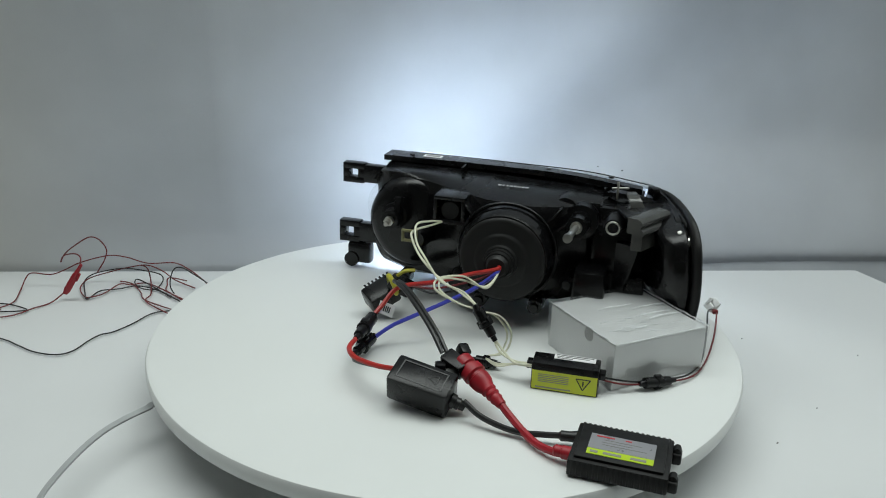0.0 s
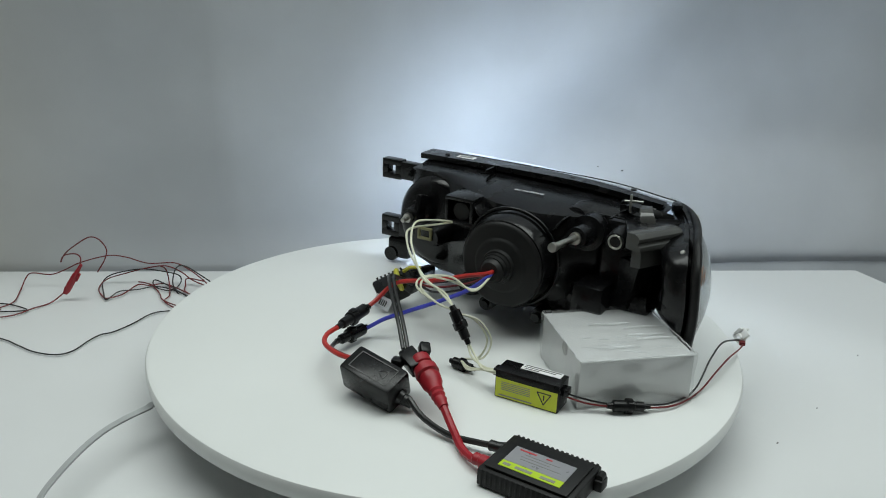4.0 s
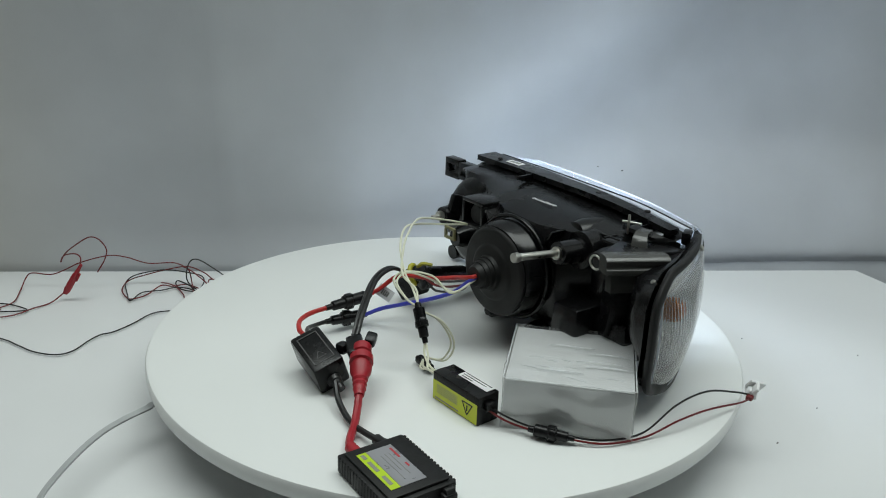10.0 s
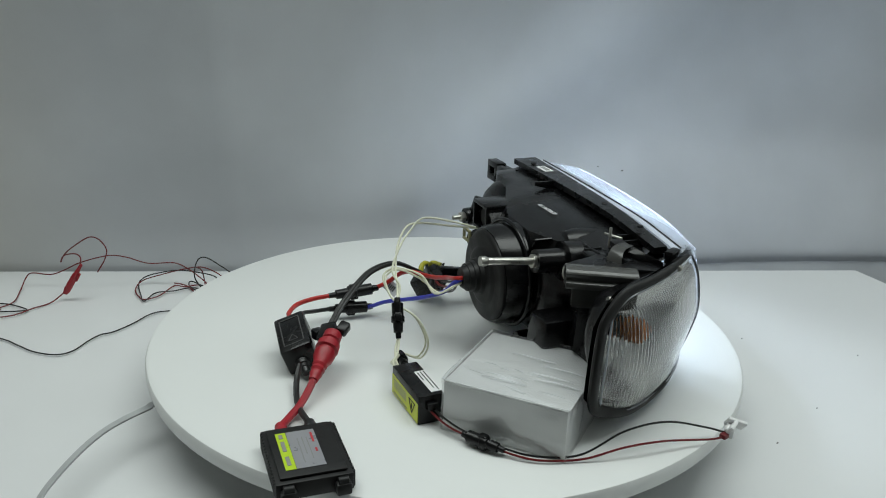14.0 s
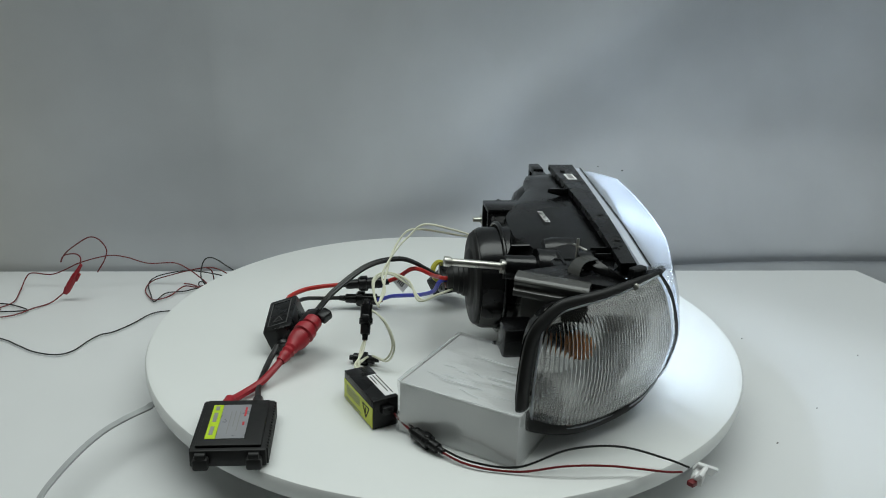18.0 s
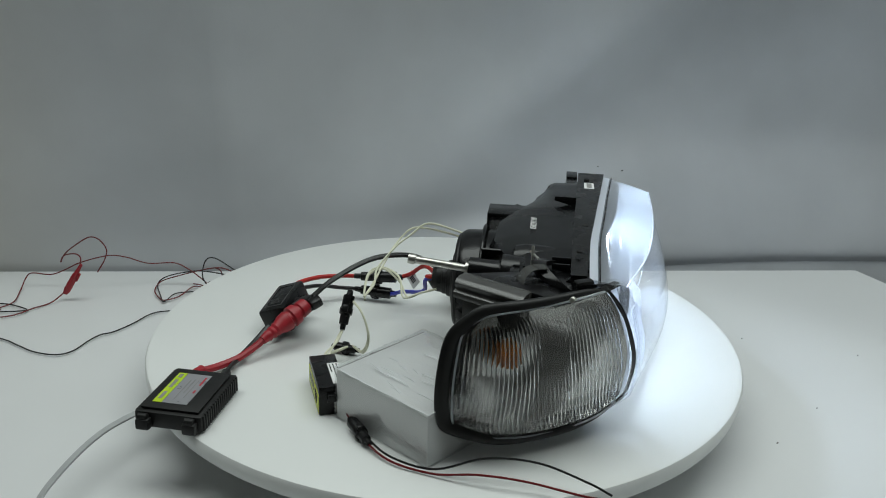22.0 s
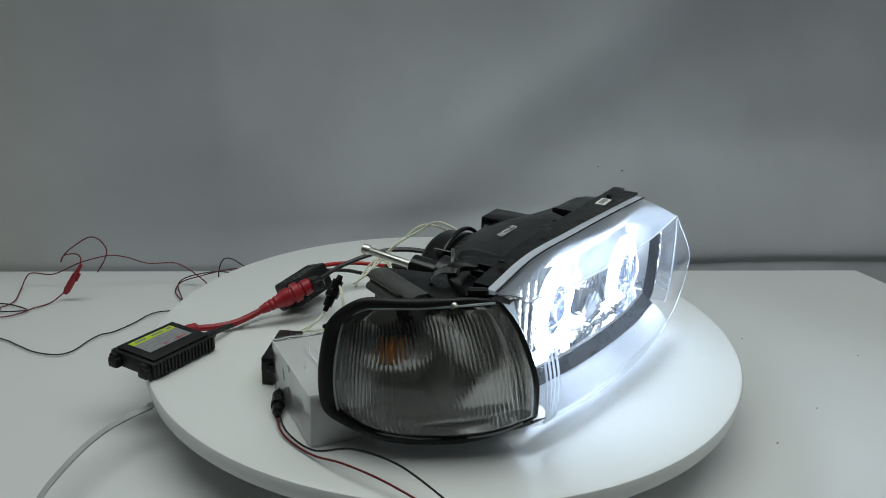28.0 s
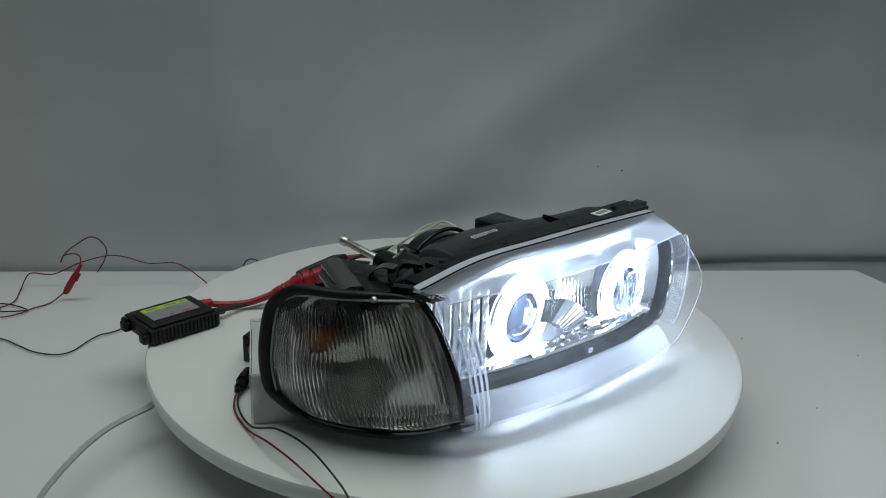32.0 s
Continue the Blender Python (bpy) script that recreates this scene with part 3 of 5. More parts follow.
# Frame that carries the corner lamp.
part("side_web", rbox(0.05, 0.05, 0.10, (0.105, -0.01, 0.065), 0.006), M_BLACK, lamp)
part("hook_arm", strip([curve([(0.088, -0.004, 0.140), (0.104, -0.012, 0.143), (0.118, -0.006, 0.139), (0.130, 0.012, 0.131)], i / 12) for i in range(13)], [curve([(0.092, 0.008, 0.140), (0.106, 0.000, 0.143), (0.120, 0.006, 0.139), (0.136, 0.022, 0.131)], i / 12) for i in range(13)], 0.004, (0, 0, 1)), M_SATIN, lamp)
part("hook_pin", merge(rod((0.101, -0.011, 0.136), (0.101, -0.011, 0.1545), 0.0013), rod((0.095, -0.013, 0.1475), (0.112, -0.006, 0.1475), 0.0011)), M_STEEL, lamp, "thin wire pin")
part("clip_leaf", strip([curve([(0.108, -0.002, 0.1425), (0.112, -0.014, 0.1415), (0.116, -0.021, 0.136), (0.119, -0.024, 0.126)], i / 12) for i in range(13)], [curve([(0.119, 0.002, 0.1425), (0.123, -0.009, 0.1415), (0.128, -0.015, 0.136), (0.132, -0.017, 0.126)], i / 12) for i in range(13)], 0.0015, (0.3, 0.4, 0.8)), M_SHELL, lamp, "curved grey clip leaf")
part("hook_plate", rbox(0.042, 0.030, 0.003, (0.130, 0.006, 0.128), 0.001, Euler((0, radians(6), radians(42))).to_matrix()), M_BLACK, lamp)
part("hook_tip", rbox(0.008, 0.016, 0.012, (0.136, 0.030, 0.136), 0.002, Euler((0, 0, radians(30))).to_matrix()), M_BLACK, lamp)
part("cross_rib", rbox(0.05, 0.003, 0.012, (0.075, -0.020, 0.126), 0.001), M_BLACK, lamp)
part("cross_rib", rbox(0.003, 0.03, 0.014, (0.087, -0.012, 0.125), 0.001), M_BLACK, lamp)
part("bottom_block", merge(rbox(0.034, 0.05, 0.034, (0.085, -0.045, 0.054), 0.003, taper=0.92), rbox(0.05, 0.03, 0.022, (0.115, -0.03, 0.052), 0.003, taper=0.92)), M_BLACK, lamp)

# ---- corner lamp on the outer end ----
# edge lines of its lens: along the headlight, and round to the back end
C_TOP = [(0.1383, 0.0466, 0.1392), (0.1550, 0.0235, 0.1362), (0.1690, -0.0072, 0.1320), (0.1775, -0.0365, 0.1285), (0.1825, -0.0580, 0.1235)]
C_UP = [(0.1315, 0.064, 0.115), (0.156, 0.034, 0.116), (0.1748, 0.0039, 0.113), (0.1885, -0.0280, 0.1080), (0.1870, -0.0655, 0.1010)]
C_MID = [(0.1225, 0.077, 0.075), (0.152, 0.042, 0.075), (0.174, 0.010, 0.073), (0.1930, -0.0270, 0.0720), (0.1900, -0.0695, 0.0670)]
C_LOW = [(0.1135, 0.0755, 0.042), (0.139, 0.046, 0.033), (0.1646, 0.012, 0.0322), (0.1855, -0.0300, 0.0350), (0.1880, -0.0685, 0.0390)]
C_BOT = [(0.1082, 0.0729, 0.0305), (0.1345, 0.0485, 0.0208), (0.1570, 0.0115, 0.0158), (0.1765, -0.0265, 0.0182), (0.1855, -0.0640, 0.0280)]
OUT = Vector((0.75, 0.62, 0)).normalized()


def corner_point(s, t, push=0.0):
    """A point of the corner lens; its back end is rounded off."""
    f, h, g = max(0.0, (s - 0.77) / 0.23), max(0.0, (s - 0.74) / 0.26), max(0.0, (0.06 - s) / 0.06)
    bend = [1 - math.sqrt(max(0.0, 1 - x * x)) for x in (f, h, g)]
    upper, lower = max(0.24 * bend[0], 0.05 * bend[2]), max(0.27 * bend[1], 0.05 * bend[2])
    t = upper + (1 - upper - lower) * t
    rows = [curve(c, s) for c in (C_TOP, C_UP, C_MID, C_LOW, C_BOT)]
    return curve(rows, t) + OUT * push


BULB, AXIS, FOCUS = Vector((0.168, -0.025, 0.088)), Vector((0.80, 0.60, 0.0)), 0.028


def bowl_depth(s, t):
    """How far the reflector lies behind the lens: a dish round the bulb that runs out into a shallow ledge."""
    wall = ease(s, 0.0, 0.14) * ease(1 - s, 0.0, 0.12) * ease(t, 0.0, 0.18) * ease(1 - t, 0.0, 0.14)
    shallow = 0.011 - 0.004 * ease(t, 0.70, 0.76)
    rel = corner_point(s, t) - BULB
    far = rel.dot(AXIS)
    dish = far + FOCUS - (rel - AXIS * far).length_squared / (4 * FOCUS)
    blend = 0.5 * (shallow + dish + math.sqrt((shallow - dish) ** 2 + 0.00002))
    return 0.0050 + min(blend, 0.040) * wall


corner = part("corner_lamp", loft([[corner_point(i / 30, j / 20, -bowl_depth(i / 30, j / 20) - 0.004) for j in range(21)] for i in range(31)], False), M_BLACK, lamp, "wrap-around corner lamp with fluted clear lens")


def corner_edge(inset):
    pts = []
    a, b = inset, 1 - inset
    for i in range(40):
        pts.append(corner_point(a + (b - a) * (1 - (1 - i / 40) ** 2), a))
    for i in range(14):
        pts.append(corner_point(b, a + (b - a) * i / 14))
    for i in range(40):
        pts.append(corner_point(b - (b - a) * (i / 40) ** 2, b))
    for i in range(14):
        pts.append(corner_point(a, b - (b - a) * i / 14))
    return pts


def fluted():
    """The corner lens as a solid sheet: smooth outside, half-round flutes inside, a finer band along its foot."""
    flutes, per, nz = 46, 6, 34
    nx = flutes * per

    def inner(i, j):
        s, t = 0.015 + 0.97 * i / nx, 0.015 + 0.97 * j / nz
        wave = abs(math.sin(math.pi * i / per))
        here = ease(t, 0.13, 0.17) * (1 - ease(t, 0.955, 0.97)) * ease(s, 0.05, 0.07) * ease(1 - s, 0.05, 0.07)
        foot = (0.35 if 0.86 < t < 0.955 else 1.0) * (1 - 0.6 * math.exp(-((s - 0.45) / 0.16) ** 2 - ((t - 0.45) / 0.30) ** 2))
        return corner_point(s, t, -0.0016 - 0.0007 * wave * here * foot)

    secs = []
    for i in range(nx + 1):
        front = [corner_point(0.015 + 0.97 * i / nx, 0.015 + 0.97 * j / nz) for j in range(nz + 1)]
        secs.append(front + [inner(i, j) for j in range(nz, -1, -1)])
    return loft(secs, True, True)


def gasket(line, side=12):
    """A flat rubber lip round the lens: broad at the back end, running out at the seam."""
    for _ in range(8):
        line = [line[0]] + [b * 0.5 + (a + c) * 0.25 for a, b, c in zip(line, line[1:], line[2:])] + [line[-1]]
    secs = []
    for i, p in enumerate(line):
        way = (line[min(i + 1, len(line) - 1)] - line[max(i - 1, 0)]).normalized()
        out = way.cross(OUT).normalized()
        if out.dot(p - BULB) < 0:
            out = -out
        face = out.cross(way)
        end = min(1.0, (i + 1) / 10, (len(line) - i) / 10)
        broad = ease(i, 8, 38) * ease(len(line) - 1 - i, 8, 40)
        a, b = (0.0040 + 0.0030 * broad) * (0.25 + 0.75 * end), 0.0040 * (0.25 + 0.75 * end)
        mid = p + out * 0.0014 * broad - OUT * 0.0010
        secs.append([mid + out * a * math.cos(2 * math.pi * k / side) + face * b * math.sin(2 * math.pi * k / side) for k in range(side)])
    return loft(secs, True, True)


part("corner_lens", fluted(), M_FLUTE, corner, "clear lens with fine vertical flutes")
edge = corner_edge(0.0)
part("corner_gasket", gasket(edge[:95]), M_RUBBER, corner, "thick black rubber gasket")
part("seam_border", loft([[corner_point(0.022 * i / 4, j / 20, 0.0005) for j in range(21)] for i in range(5)], False), M_RUBBER, corner, "black border of the lens beside the seam")
part("corner_rim", wire(edge[92:] + edge[:1], 0.0008, 1, 8, straight=True), M_SATIN, corner)
part("inner_rim", wire([p + OUT * 0.0006 for p in corner_edge(0.035)[:94]], 0.0009, 1, 8, straight=True), M_EDGE, corner, "pale moulded rim of the corner lens")
part("corner_bowl", loft([[corner_point(0.02 + 0.96 * i / 48, 0.02 + 0.96 * j / 32, -bowl_depth(0.02 + 0.96 * i / 48, 0.02 + 0.96 * j / 32)) for j in range(33)] for i in range(49)], False), M_BOWL, corner, "silvered reflector bowl")
part("lamp_socket", turned((0.1490, -0.0345, 0.088), (0.1590, -0.0302, 0.088), [(0, 0.0105), (0.7, 0.0105), (1, 0.0085)], 24), M_SATIN, corner)
part("amber_bulb", turned((0.1580, -0.0305, 0.088), (0.1780, -0.0215, 0.088), [(0, 0.0075), (0.15, 0.0098), (0.6, 0.0102), (0.85, 0.0082), (0.96, 0.0045), (1, 0.001)], 28), M_AMBER, corner, "orange indicator bulb")
BAR_A, BAR_B = Vector((0.1285, -0.0690, 0.1340)), Vector((0.1530, -0.0140, 0.1316))
BAR_N = Vector((0.914, -0.407, 0))


def bar(rows, a, b, steps=8):
    """A moulding drawn from a to b; rows: out from the wall and down."""
    return loft([[a.lerp(b, i / steps) + BAR_N * o + Vector((0, 0, z)) for o, z in rows] for i in range(steps + 1)], True, True)


shell = part("lamp_shell", bar([(-0.012, -0.0005), (-0.002, 0.0), (0.002, -0.0012), (0.0042, -0.0038), (0.0042, -0.0062), (0.0026, -0.0084), (0.0030, -0.0096), (0.0058, -0.0112), (0.0066, -0.0140), (0.0058, -0.0160), (0.0010, -0.0164), (-0.012, -0.0164)], BAR_A, BAR_B), M_SHELL, corner, "satin grey-black moulded bar")
part("shell_wall", bar([(-0.010, -0.0155), (0.0012, -0.0155), (0.0022, -0.024), (0.0022, -0.034), (-0.010, -0.036)], BAR_A + Vector((0.003, 0.006, 0)), BAR_B), M_SHELL, corner)
part("shell_plate", plate([(0, 0), (0.085, 0), (0.07, 0.030), (0.030, 0.030)], (BAR_B - BAR_A).normalized(), -BAR_N, (0, 0, -1), BAR_A - BAR_N * 0.0118 + Vector((0, 0, -0.001)), 0.004, 0.0008), M_SATIN, corner)
part("shell_block", bar([(-0.030, -0.034), (-0.004, -0.034), (-0.010, -0.060), (-0.018, -0.085), (-0.030, -0.085)], BAR_A + Vector((0.006, 0.012, 0)), BAR_A.lerp(BAR_B, 0.6)), M_BLACK, corner)
edge_back = [p + Vector((-0.017, 0.012, 0)) for p in edge[:94]]
part("lamp_rim", loft([[a.lerp(b, k) for k in (0.0, 0.25, 0.5, 0.75, 1.0)] + [a.lerp(b, 1.0) + (c - b) * 0.12 for c in (b,)] for a, b in zip(edge[:94], edge_back)], False), M_SATIN, corner, "broad black rim of the lamp")
for a in ((0.1690, -0.0500, 0.1180), (0.1585, 0.0225, 0.1325)):
    part("fixing_screw", turned(a, (a[0] - 0.001, a[1] - 0.002, a[2] + 0.003), [(0, 0.0029), (0.6, 0.0029), (1, 0.002)], 14), M_STEEL, corner)

# ---- inside the lens ----
def behind(u, w, back):
    """A point at u and height w, so far behind the middle of the lens."""
    t = (u + 0.166) / 0.282
    return Vector((u, curve(L_IN, t).y - back, w))


# reflector shell: back and floor behind the lens
bez = part("bezel", loft([[behind(-0.160 + 0.268 * i / 30 + 0.010 * (w - 0.07) / 0.07, w, back) for w, back in ((0.1395, 0.046), (0.132, 0.054), (0.115, 0.066), (0.075, 0.074), (0.058, 0.068), (0.050, 0.055), (0.0475, 0.040))] for i in range(31)], False), M_REFL, lamp, "chrome reflector shell behind the lens")
trim = part("lower_trim", loft([[behind(-0.143 + 0.230 * i / 24, w + 0.004 * ease(5 - i, 0, 5), back) for w, back in ((0.0490, 0.042), (0.0480, 0.035), (0.0430, 0.0283), (0.0392, 0.0238), (0.0382, 0.028))] for i in range(25)], False), M_SMOKE, lamp, "dark smoked lower trim")
part("trim_edge", loft([[behind(-0.143 + 0.230 * i / 24, w + 0.004 * ease(5 - i, 0, 5), back) for w, back in ((0.0505, 0.042), (0.0505, 0.036), (0.0485, 0.0345))] for i in range(25)], False), M_CHROME, trim, "bright trim edge")
part("lower_strip", loft([[behind(-0.152 + 0.236 * i / 24, w, back) for w, back in ((0.0392, 0.0255), (0.0382, 0.0228), (0.0325, 0.0165), (0.0235, 0.0095), (0.0165, 0.0100), (0.0160, 0.030))] for i in range(25)], False), M_PIPED, trim, "white strip for the lit lens foot below the dark trim")
part("lens_mark", frame_plate(0.0042, 0.0042, 0.0022, 0.0022, 0.0004, 0), M_EDGE, lens_ob, "small square moulded mark").matrix_local = Matrix.Translation((0.0033, 0.1155, 0.0732)) @ pose(0, 0, 0, 0, 0, -9)


def projector(u, v, w, r, tube, fluted_lens):
    n = Vector((0.0, 1, 0.0))
    c = Vector((u, v, w))
    p = part("projector", turned(c - n * 0.040, c - n * 0.004, [(0, r * 0.80), (0.45, r * 0.92), (0.80, r * 1.10), (1, r * 1.32), (1, r * 1.29), (0.82, r * 1.06), (0.5, r * 0.88)], 56, False), M_REFL, lamp, "projector lamp with chrome shroud")
    part("halo_ring", ring(c, n, r, tube, 84, 14, 0.6), M_HALO, p, "glowing white halo ring")
    part("inner_collar", turned(c - n * 0.012, c + n * 0.001, [(0, r * 0.70), (0.9, r * 0.77), (1, r * 0.76), (1, r * 0.70), (0, r * 0.64)], 48, False), M_CHROME, p)
    part("lens_backing", turned(c - n * 0.036, c - n * 0.034, [(0, r * 0.70), (1, r * 0.70)], 40), M_SMOKE, p, "dark bulb chamber")
    part("projector_lens", turned(c - n * 0.010, c + n * 0.008, [(0, r * 0.72), (0.25, r * 0.69), (0.55, r * 0.57), (0.8, r * 0.38), (0.95, r * 0.18), (1.0, r * 0.02)], 44), M_GLASS, p, "domed glass projector lens")
    if fluted_lens:
        for k in range(8):
            x = (k - 3.5) * r * 0.175
            h = r * 0.68 * math.sqrt(max(0.05, 1 - (x / (r * 0.72)) ** 2))
            part("lens_flute", wire([c + n * 0.0070 + Vector((x, 0, -h)), c + n * 0.0090 + Vector((x, 0, 0)), c + n * 0.0078 + Vector((x, 0, h))], 0.0021, 4, 8), M_FLUTE, p)
    return p


projector(0.004, 0.044, 0.079, 0.0308, 0.0072, False)
projector(-0.136, 0.061, 0.0712, 0.0298, 0.0070, True)
# fluted chrome between the lamps, the fan below it and the bright wall beside the corner
for k in range(9):
    u0 = -0.052 - 0.0055 * k
    part("reflector_flute", loft([[behind(u0 + dx, w, 0.056 + 0.010 * math.sin((w - 0.04) * 38) + dd) for w in (0.050, 0.064, 0.080, 0.096, 0.112)] for dx, dd in ((0.0027, 0.004), (0.0012, 0.001), (0, 0), (-0.0012, 0.001), (-0.0027, 0.004))], False), M_CHROME, bez)
FAN = Vector((0.002, 0, 0.052))
for k in range(11):
    a0, a1 = math.radians(100 + 7.4 * k), math.radians(100 + 7.4 * (k + 1))
    am = (a0 + a1) / 2
    part("fan_facet", loft([[behind(FAN.x - 0.004 + r * math.cos(q) * 1.15, FAN.z + r * math.sin(q) * 0.62, 0.046 + 0.10 * r + dd) for r in (0.034, 0.050, 0.066)] for q, dd in ((a0, 0.0), (am, 0.0035), (a1, 0.0))], False), M_CHROME, bez)
# Added white wall that imitates the glow of the lens edge.
part("glow_wall", loft([[Vector((0.098, q.y - 0.036, 0.92 * q.z + 0.006)).lerp(q + Vector((0.0045, -0.0085, 0)), k / 6) for q in lens_section(1.0)[:13]] for k in range(7)], False), M_PIPED, bez, "added white wall for the glowing edge beside the corner lamp")
for k in range(7):
    for n in range(10):
        tilt = Euler((random.uniform(-0.05, 0.05), 0, random.uniform(-0.06, 0.06))).to_matrix()
        at = behind(0.052 + 0.0078 * k, 0.0530 + 0.0071 * n, 0.048 + 0.02 * abs(0.0071 * n - 0.032) + 0.0010 * k)
        part("wall_facet", loft([[at + tilt @ Vector((x, 0.0010 * (1 - (x / 0.0041) ** 2) * (1 - (z / 0.0038) ** 2), z)) for z in (-0.0038, 0, 0.0038)] for x in (-0.0041, 0, 0.0041)], False), M_REFL, bez)
for k in range(9):
    u0 = -0.102 + 0.0105 * k
    part("step_facet", rbox(0.0098, 0.005, 0.0045, behind(u0, 0.0520 + 0.0012 * math.sin(k * 2.3), 0.046), 0.001, Euler((radians(25 + 16 * math.sin(k * 1.7)), radians(8 * math.sin(k * 3.1)), radians(-10 + 14 * math.sin(k * 2.1)))).to_matrix()), M_CHROME, bez)
# inner end: dark curved trim, a chrome line and the dotted side reflector
def end_line(j, n, du, dv):
    a = math.pi * (j / n - 0.5)
    return Vector((-0.158 - 0.022 * math.cos(a) + du, 0.078 + dv, 0.080 + 0.043 * math.sin(a)))


part("end_liner", loft([[end_line(j, 14, du, dv) for j in range(15)] for du, dv in ((0.020, -0.034), (0.012, -0.008), (0.008, -0.002))], False), M_REFL, lamp, "bright wall beside the inner projector")
part("end_trim", loft([[end_line(j, 14, du, dv) for j in range(15)] for du, dv in ((0.008, -0.002), (0.002, 0.005), (-0.003, 0.006))], False), M_MATT, lamp, "dark curved end trim")
part("end_bead", wire([end_line(j, 14, -0.0045, 0.0065) for j in range(15)], 0.0011, 1, 8, straight=True), M_CHROME, lamp, "chrome bead beside the end trim")
part("dotted_reflector", loft([[end_line(j, 14, -0.007, 0.006).lerp(Vector((-0.1885, 0.098, 0.082)) + Vector((0.016 * (1 - math.cos(math.pi * (j / 14 - 0.5))), 0, 0.046 * math.sin(math.pi * (j / 14 - 0.5)))), i / 8) for j in range(15)] for i in range(9)], False), M_DOT, lamp, "dotted clear side reflector")
part("end_line", wire([Vector((-0.1890, 0.0985, 0.082)) + Vector((0.016 * (1 - math.cos(math.pi * (j / 14 - 0.5))), 0, 0.046 * math.sin(math.pi * (j / 14 - 0.5)))) for j in range(15)], 0.0009, 1, 8, straight=True), M_EDGE, lamp)

# ---- the white carton under the headlight ----
def quarter(cx, cy, cz, deg):
    return pose(cx, cy, cz, 0, 0, deg)


BOX_SLIP = ((14.6, 0, 0, 0), (17.0, 0.0045, 0.0080, 9.5), (19.0, 0.0013, 0.0118, 12.0), (24.0, -0.0029, 0.0059, 11.6))
carton = rides(thing("carton", quarter(0.1778, -0.0499, 0, 27.2), "small closed white cardboard box wrapped in clear film", "box"), BOX_SLIP)
part("carton_body", rbox(0.107, 0.105, 0.0445, (0, 0, 0.02225), 0.0012), M_CARD, carton)
film = rbox(0.1100, 0.1080, 0.0478, (0, 0, 0.0240), 0)
bmesh.ops.subdivide_edges(film, edges=film.edges[:], cuts=26, use_grid_fill=True)
for v in film.verts:
    k = noise.noise(v.co * 45) * 0.0014 + noise.noise(Vector((v.co.x * 60, v.co.y * 200, v.co.z * 70))) * 0.0012
    v.co = v.co + Vector((v.co.x, v.co.y, v.co.z - 0.0236)).normalized() * k
    v.co.z = max(v.co.z, 0.0003)
part("wrapping_film", film, M_WRAP, carton, "clear shrink film with small creases")
part("carton_lid", rbox(0.1064, 0.1046, 0.0012, (0, 0, 0.0451), 0.0005), M_CARD, carton)
# Film creases and edges as white wires, with their highlights in the colour.
for k in range(14):
    x, y, a = random.uniform(-0.035, 0.04), random.uniform(-0.042, 0.01), random.uniform(-0.35, 0.1)
    n = random.uniform(0.004, 0.012)
    part("wrinkle_glint", wire([(x - n * math.cos(a), y - n * math.sin(a), 0.0454), (x, y + 0.0006, 0.0460), (x + n * math.cos(a), y + n * math.sin(a), 0.0454)], 0.0008, 5, 6), M_GLINT, carton)
for a, b in (((-0.0545, -0.0535), (0.0545, -0.0535)), ((-0.0545, -0.0535), (-0.0545, 0.0535)), ((0.0545, -0.0535), (0.0545, 0.0535))):
    part("edge_glint", wire([(a[0] + (b[0] - a[0]) * k / 16, a[1] + (b[1] - a[1]) * k / 16, 0.0472 + random.uniform(-0.0005, 0.0005)) for k in range(17)], 0.0005, 3, 6), M_GLINT, carton, "white highlight line along the folded film edge")
for k in range(5):
    y = -0.030 + 0.012 * k + random.uniform(-0.003, 0.003)
    x = random.uniform(-0.03, 0.015)
    part("wrinkle_glint", wire([(x, y, 0.0472), (x + 0.012, y + random.uniform(-0.001, 0.001), 0.0480), (x + 0.026, y + random.uniform(-0.001, 0.001), 0.0480), (x + 0.040, y, 0.0472)], 0.0005, 5, 6), M_GLINT, carton)
part("worn_edge", wire([(-0.0532, -0.0522, 0.0455), (-0.0533, 0.0, 0.0457), (-0.0532, 0.0522, 0.0455)], 0.0005, 4, 6), M_PRINT, carton, "dirty worn box edge")
part("thumb_notch", turned((-0.0532, -0.012, 0.040), (-0.0538, -0.012, 0.040), [(0, 0.007), (1, 0.0068)], 20), M_PRINT, carton, "dark half-round thumb notch")

# ---- slim ballast ----
ballast = rides(thing("ballast", quarter(0.1415, -0.243, 0, -17.7), "flat black finned lamp ballast with silver and lime label", "ballast"))
BH = 0.0175
part("ballast_body", rbox(0.076, 0.058, BH - 0.003, (0, 0, BH / 2), 0.0015), M_RUBBER, ballast)
part("ballast_top", rbox(0.068, 0.050, 0.002, (0, 0, BH), 0.0008), M_RUBBER, ballast)
for k in range(17):
    for sgn in (-1, 1):
        part("fin", rbox(0.0024, 0.004, BH - 0.0035, (-0.034 + k * 0.00425, sgn * (0.0284 if sgn > 0 else 0.0273), BH / 2 + 0.0002), 0.0005, seg=1), M_RUBBER, ballast)
lab = part("label", rbox(0.051, 0.022, 0.0004, (0, 0.0, BH + 0.0012), 0), M_SILVER, ballast, "silver printed label")
part("label_band", rbox(0.051, 0.008, 0.0004, (0, -0.0152, BH + 0.0012), 0), M_LIME, ballast, "lime green label band")
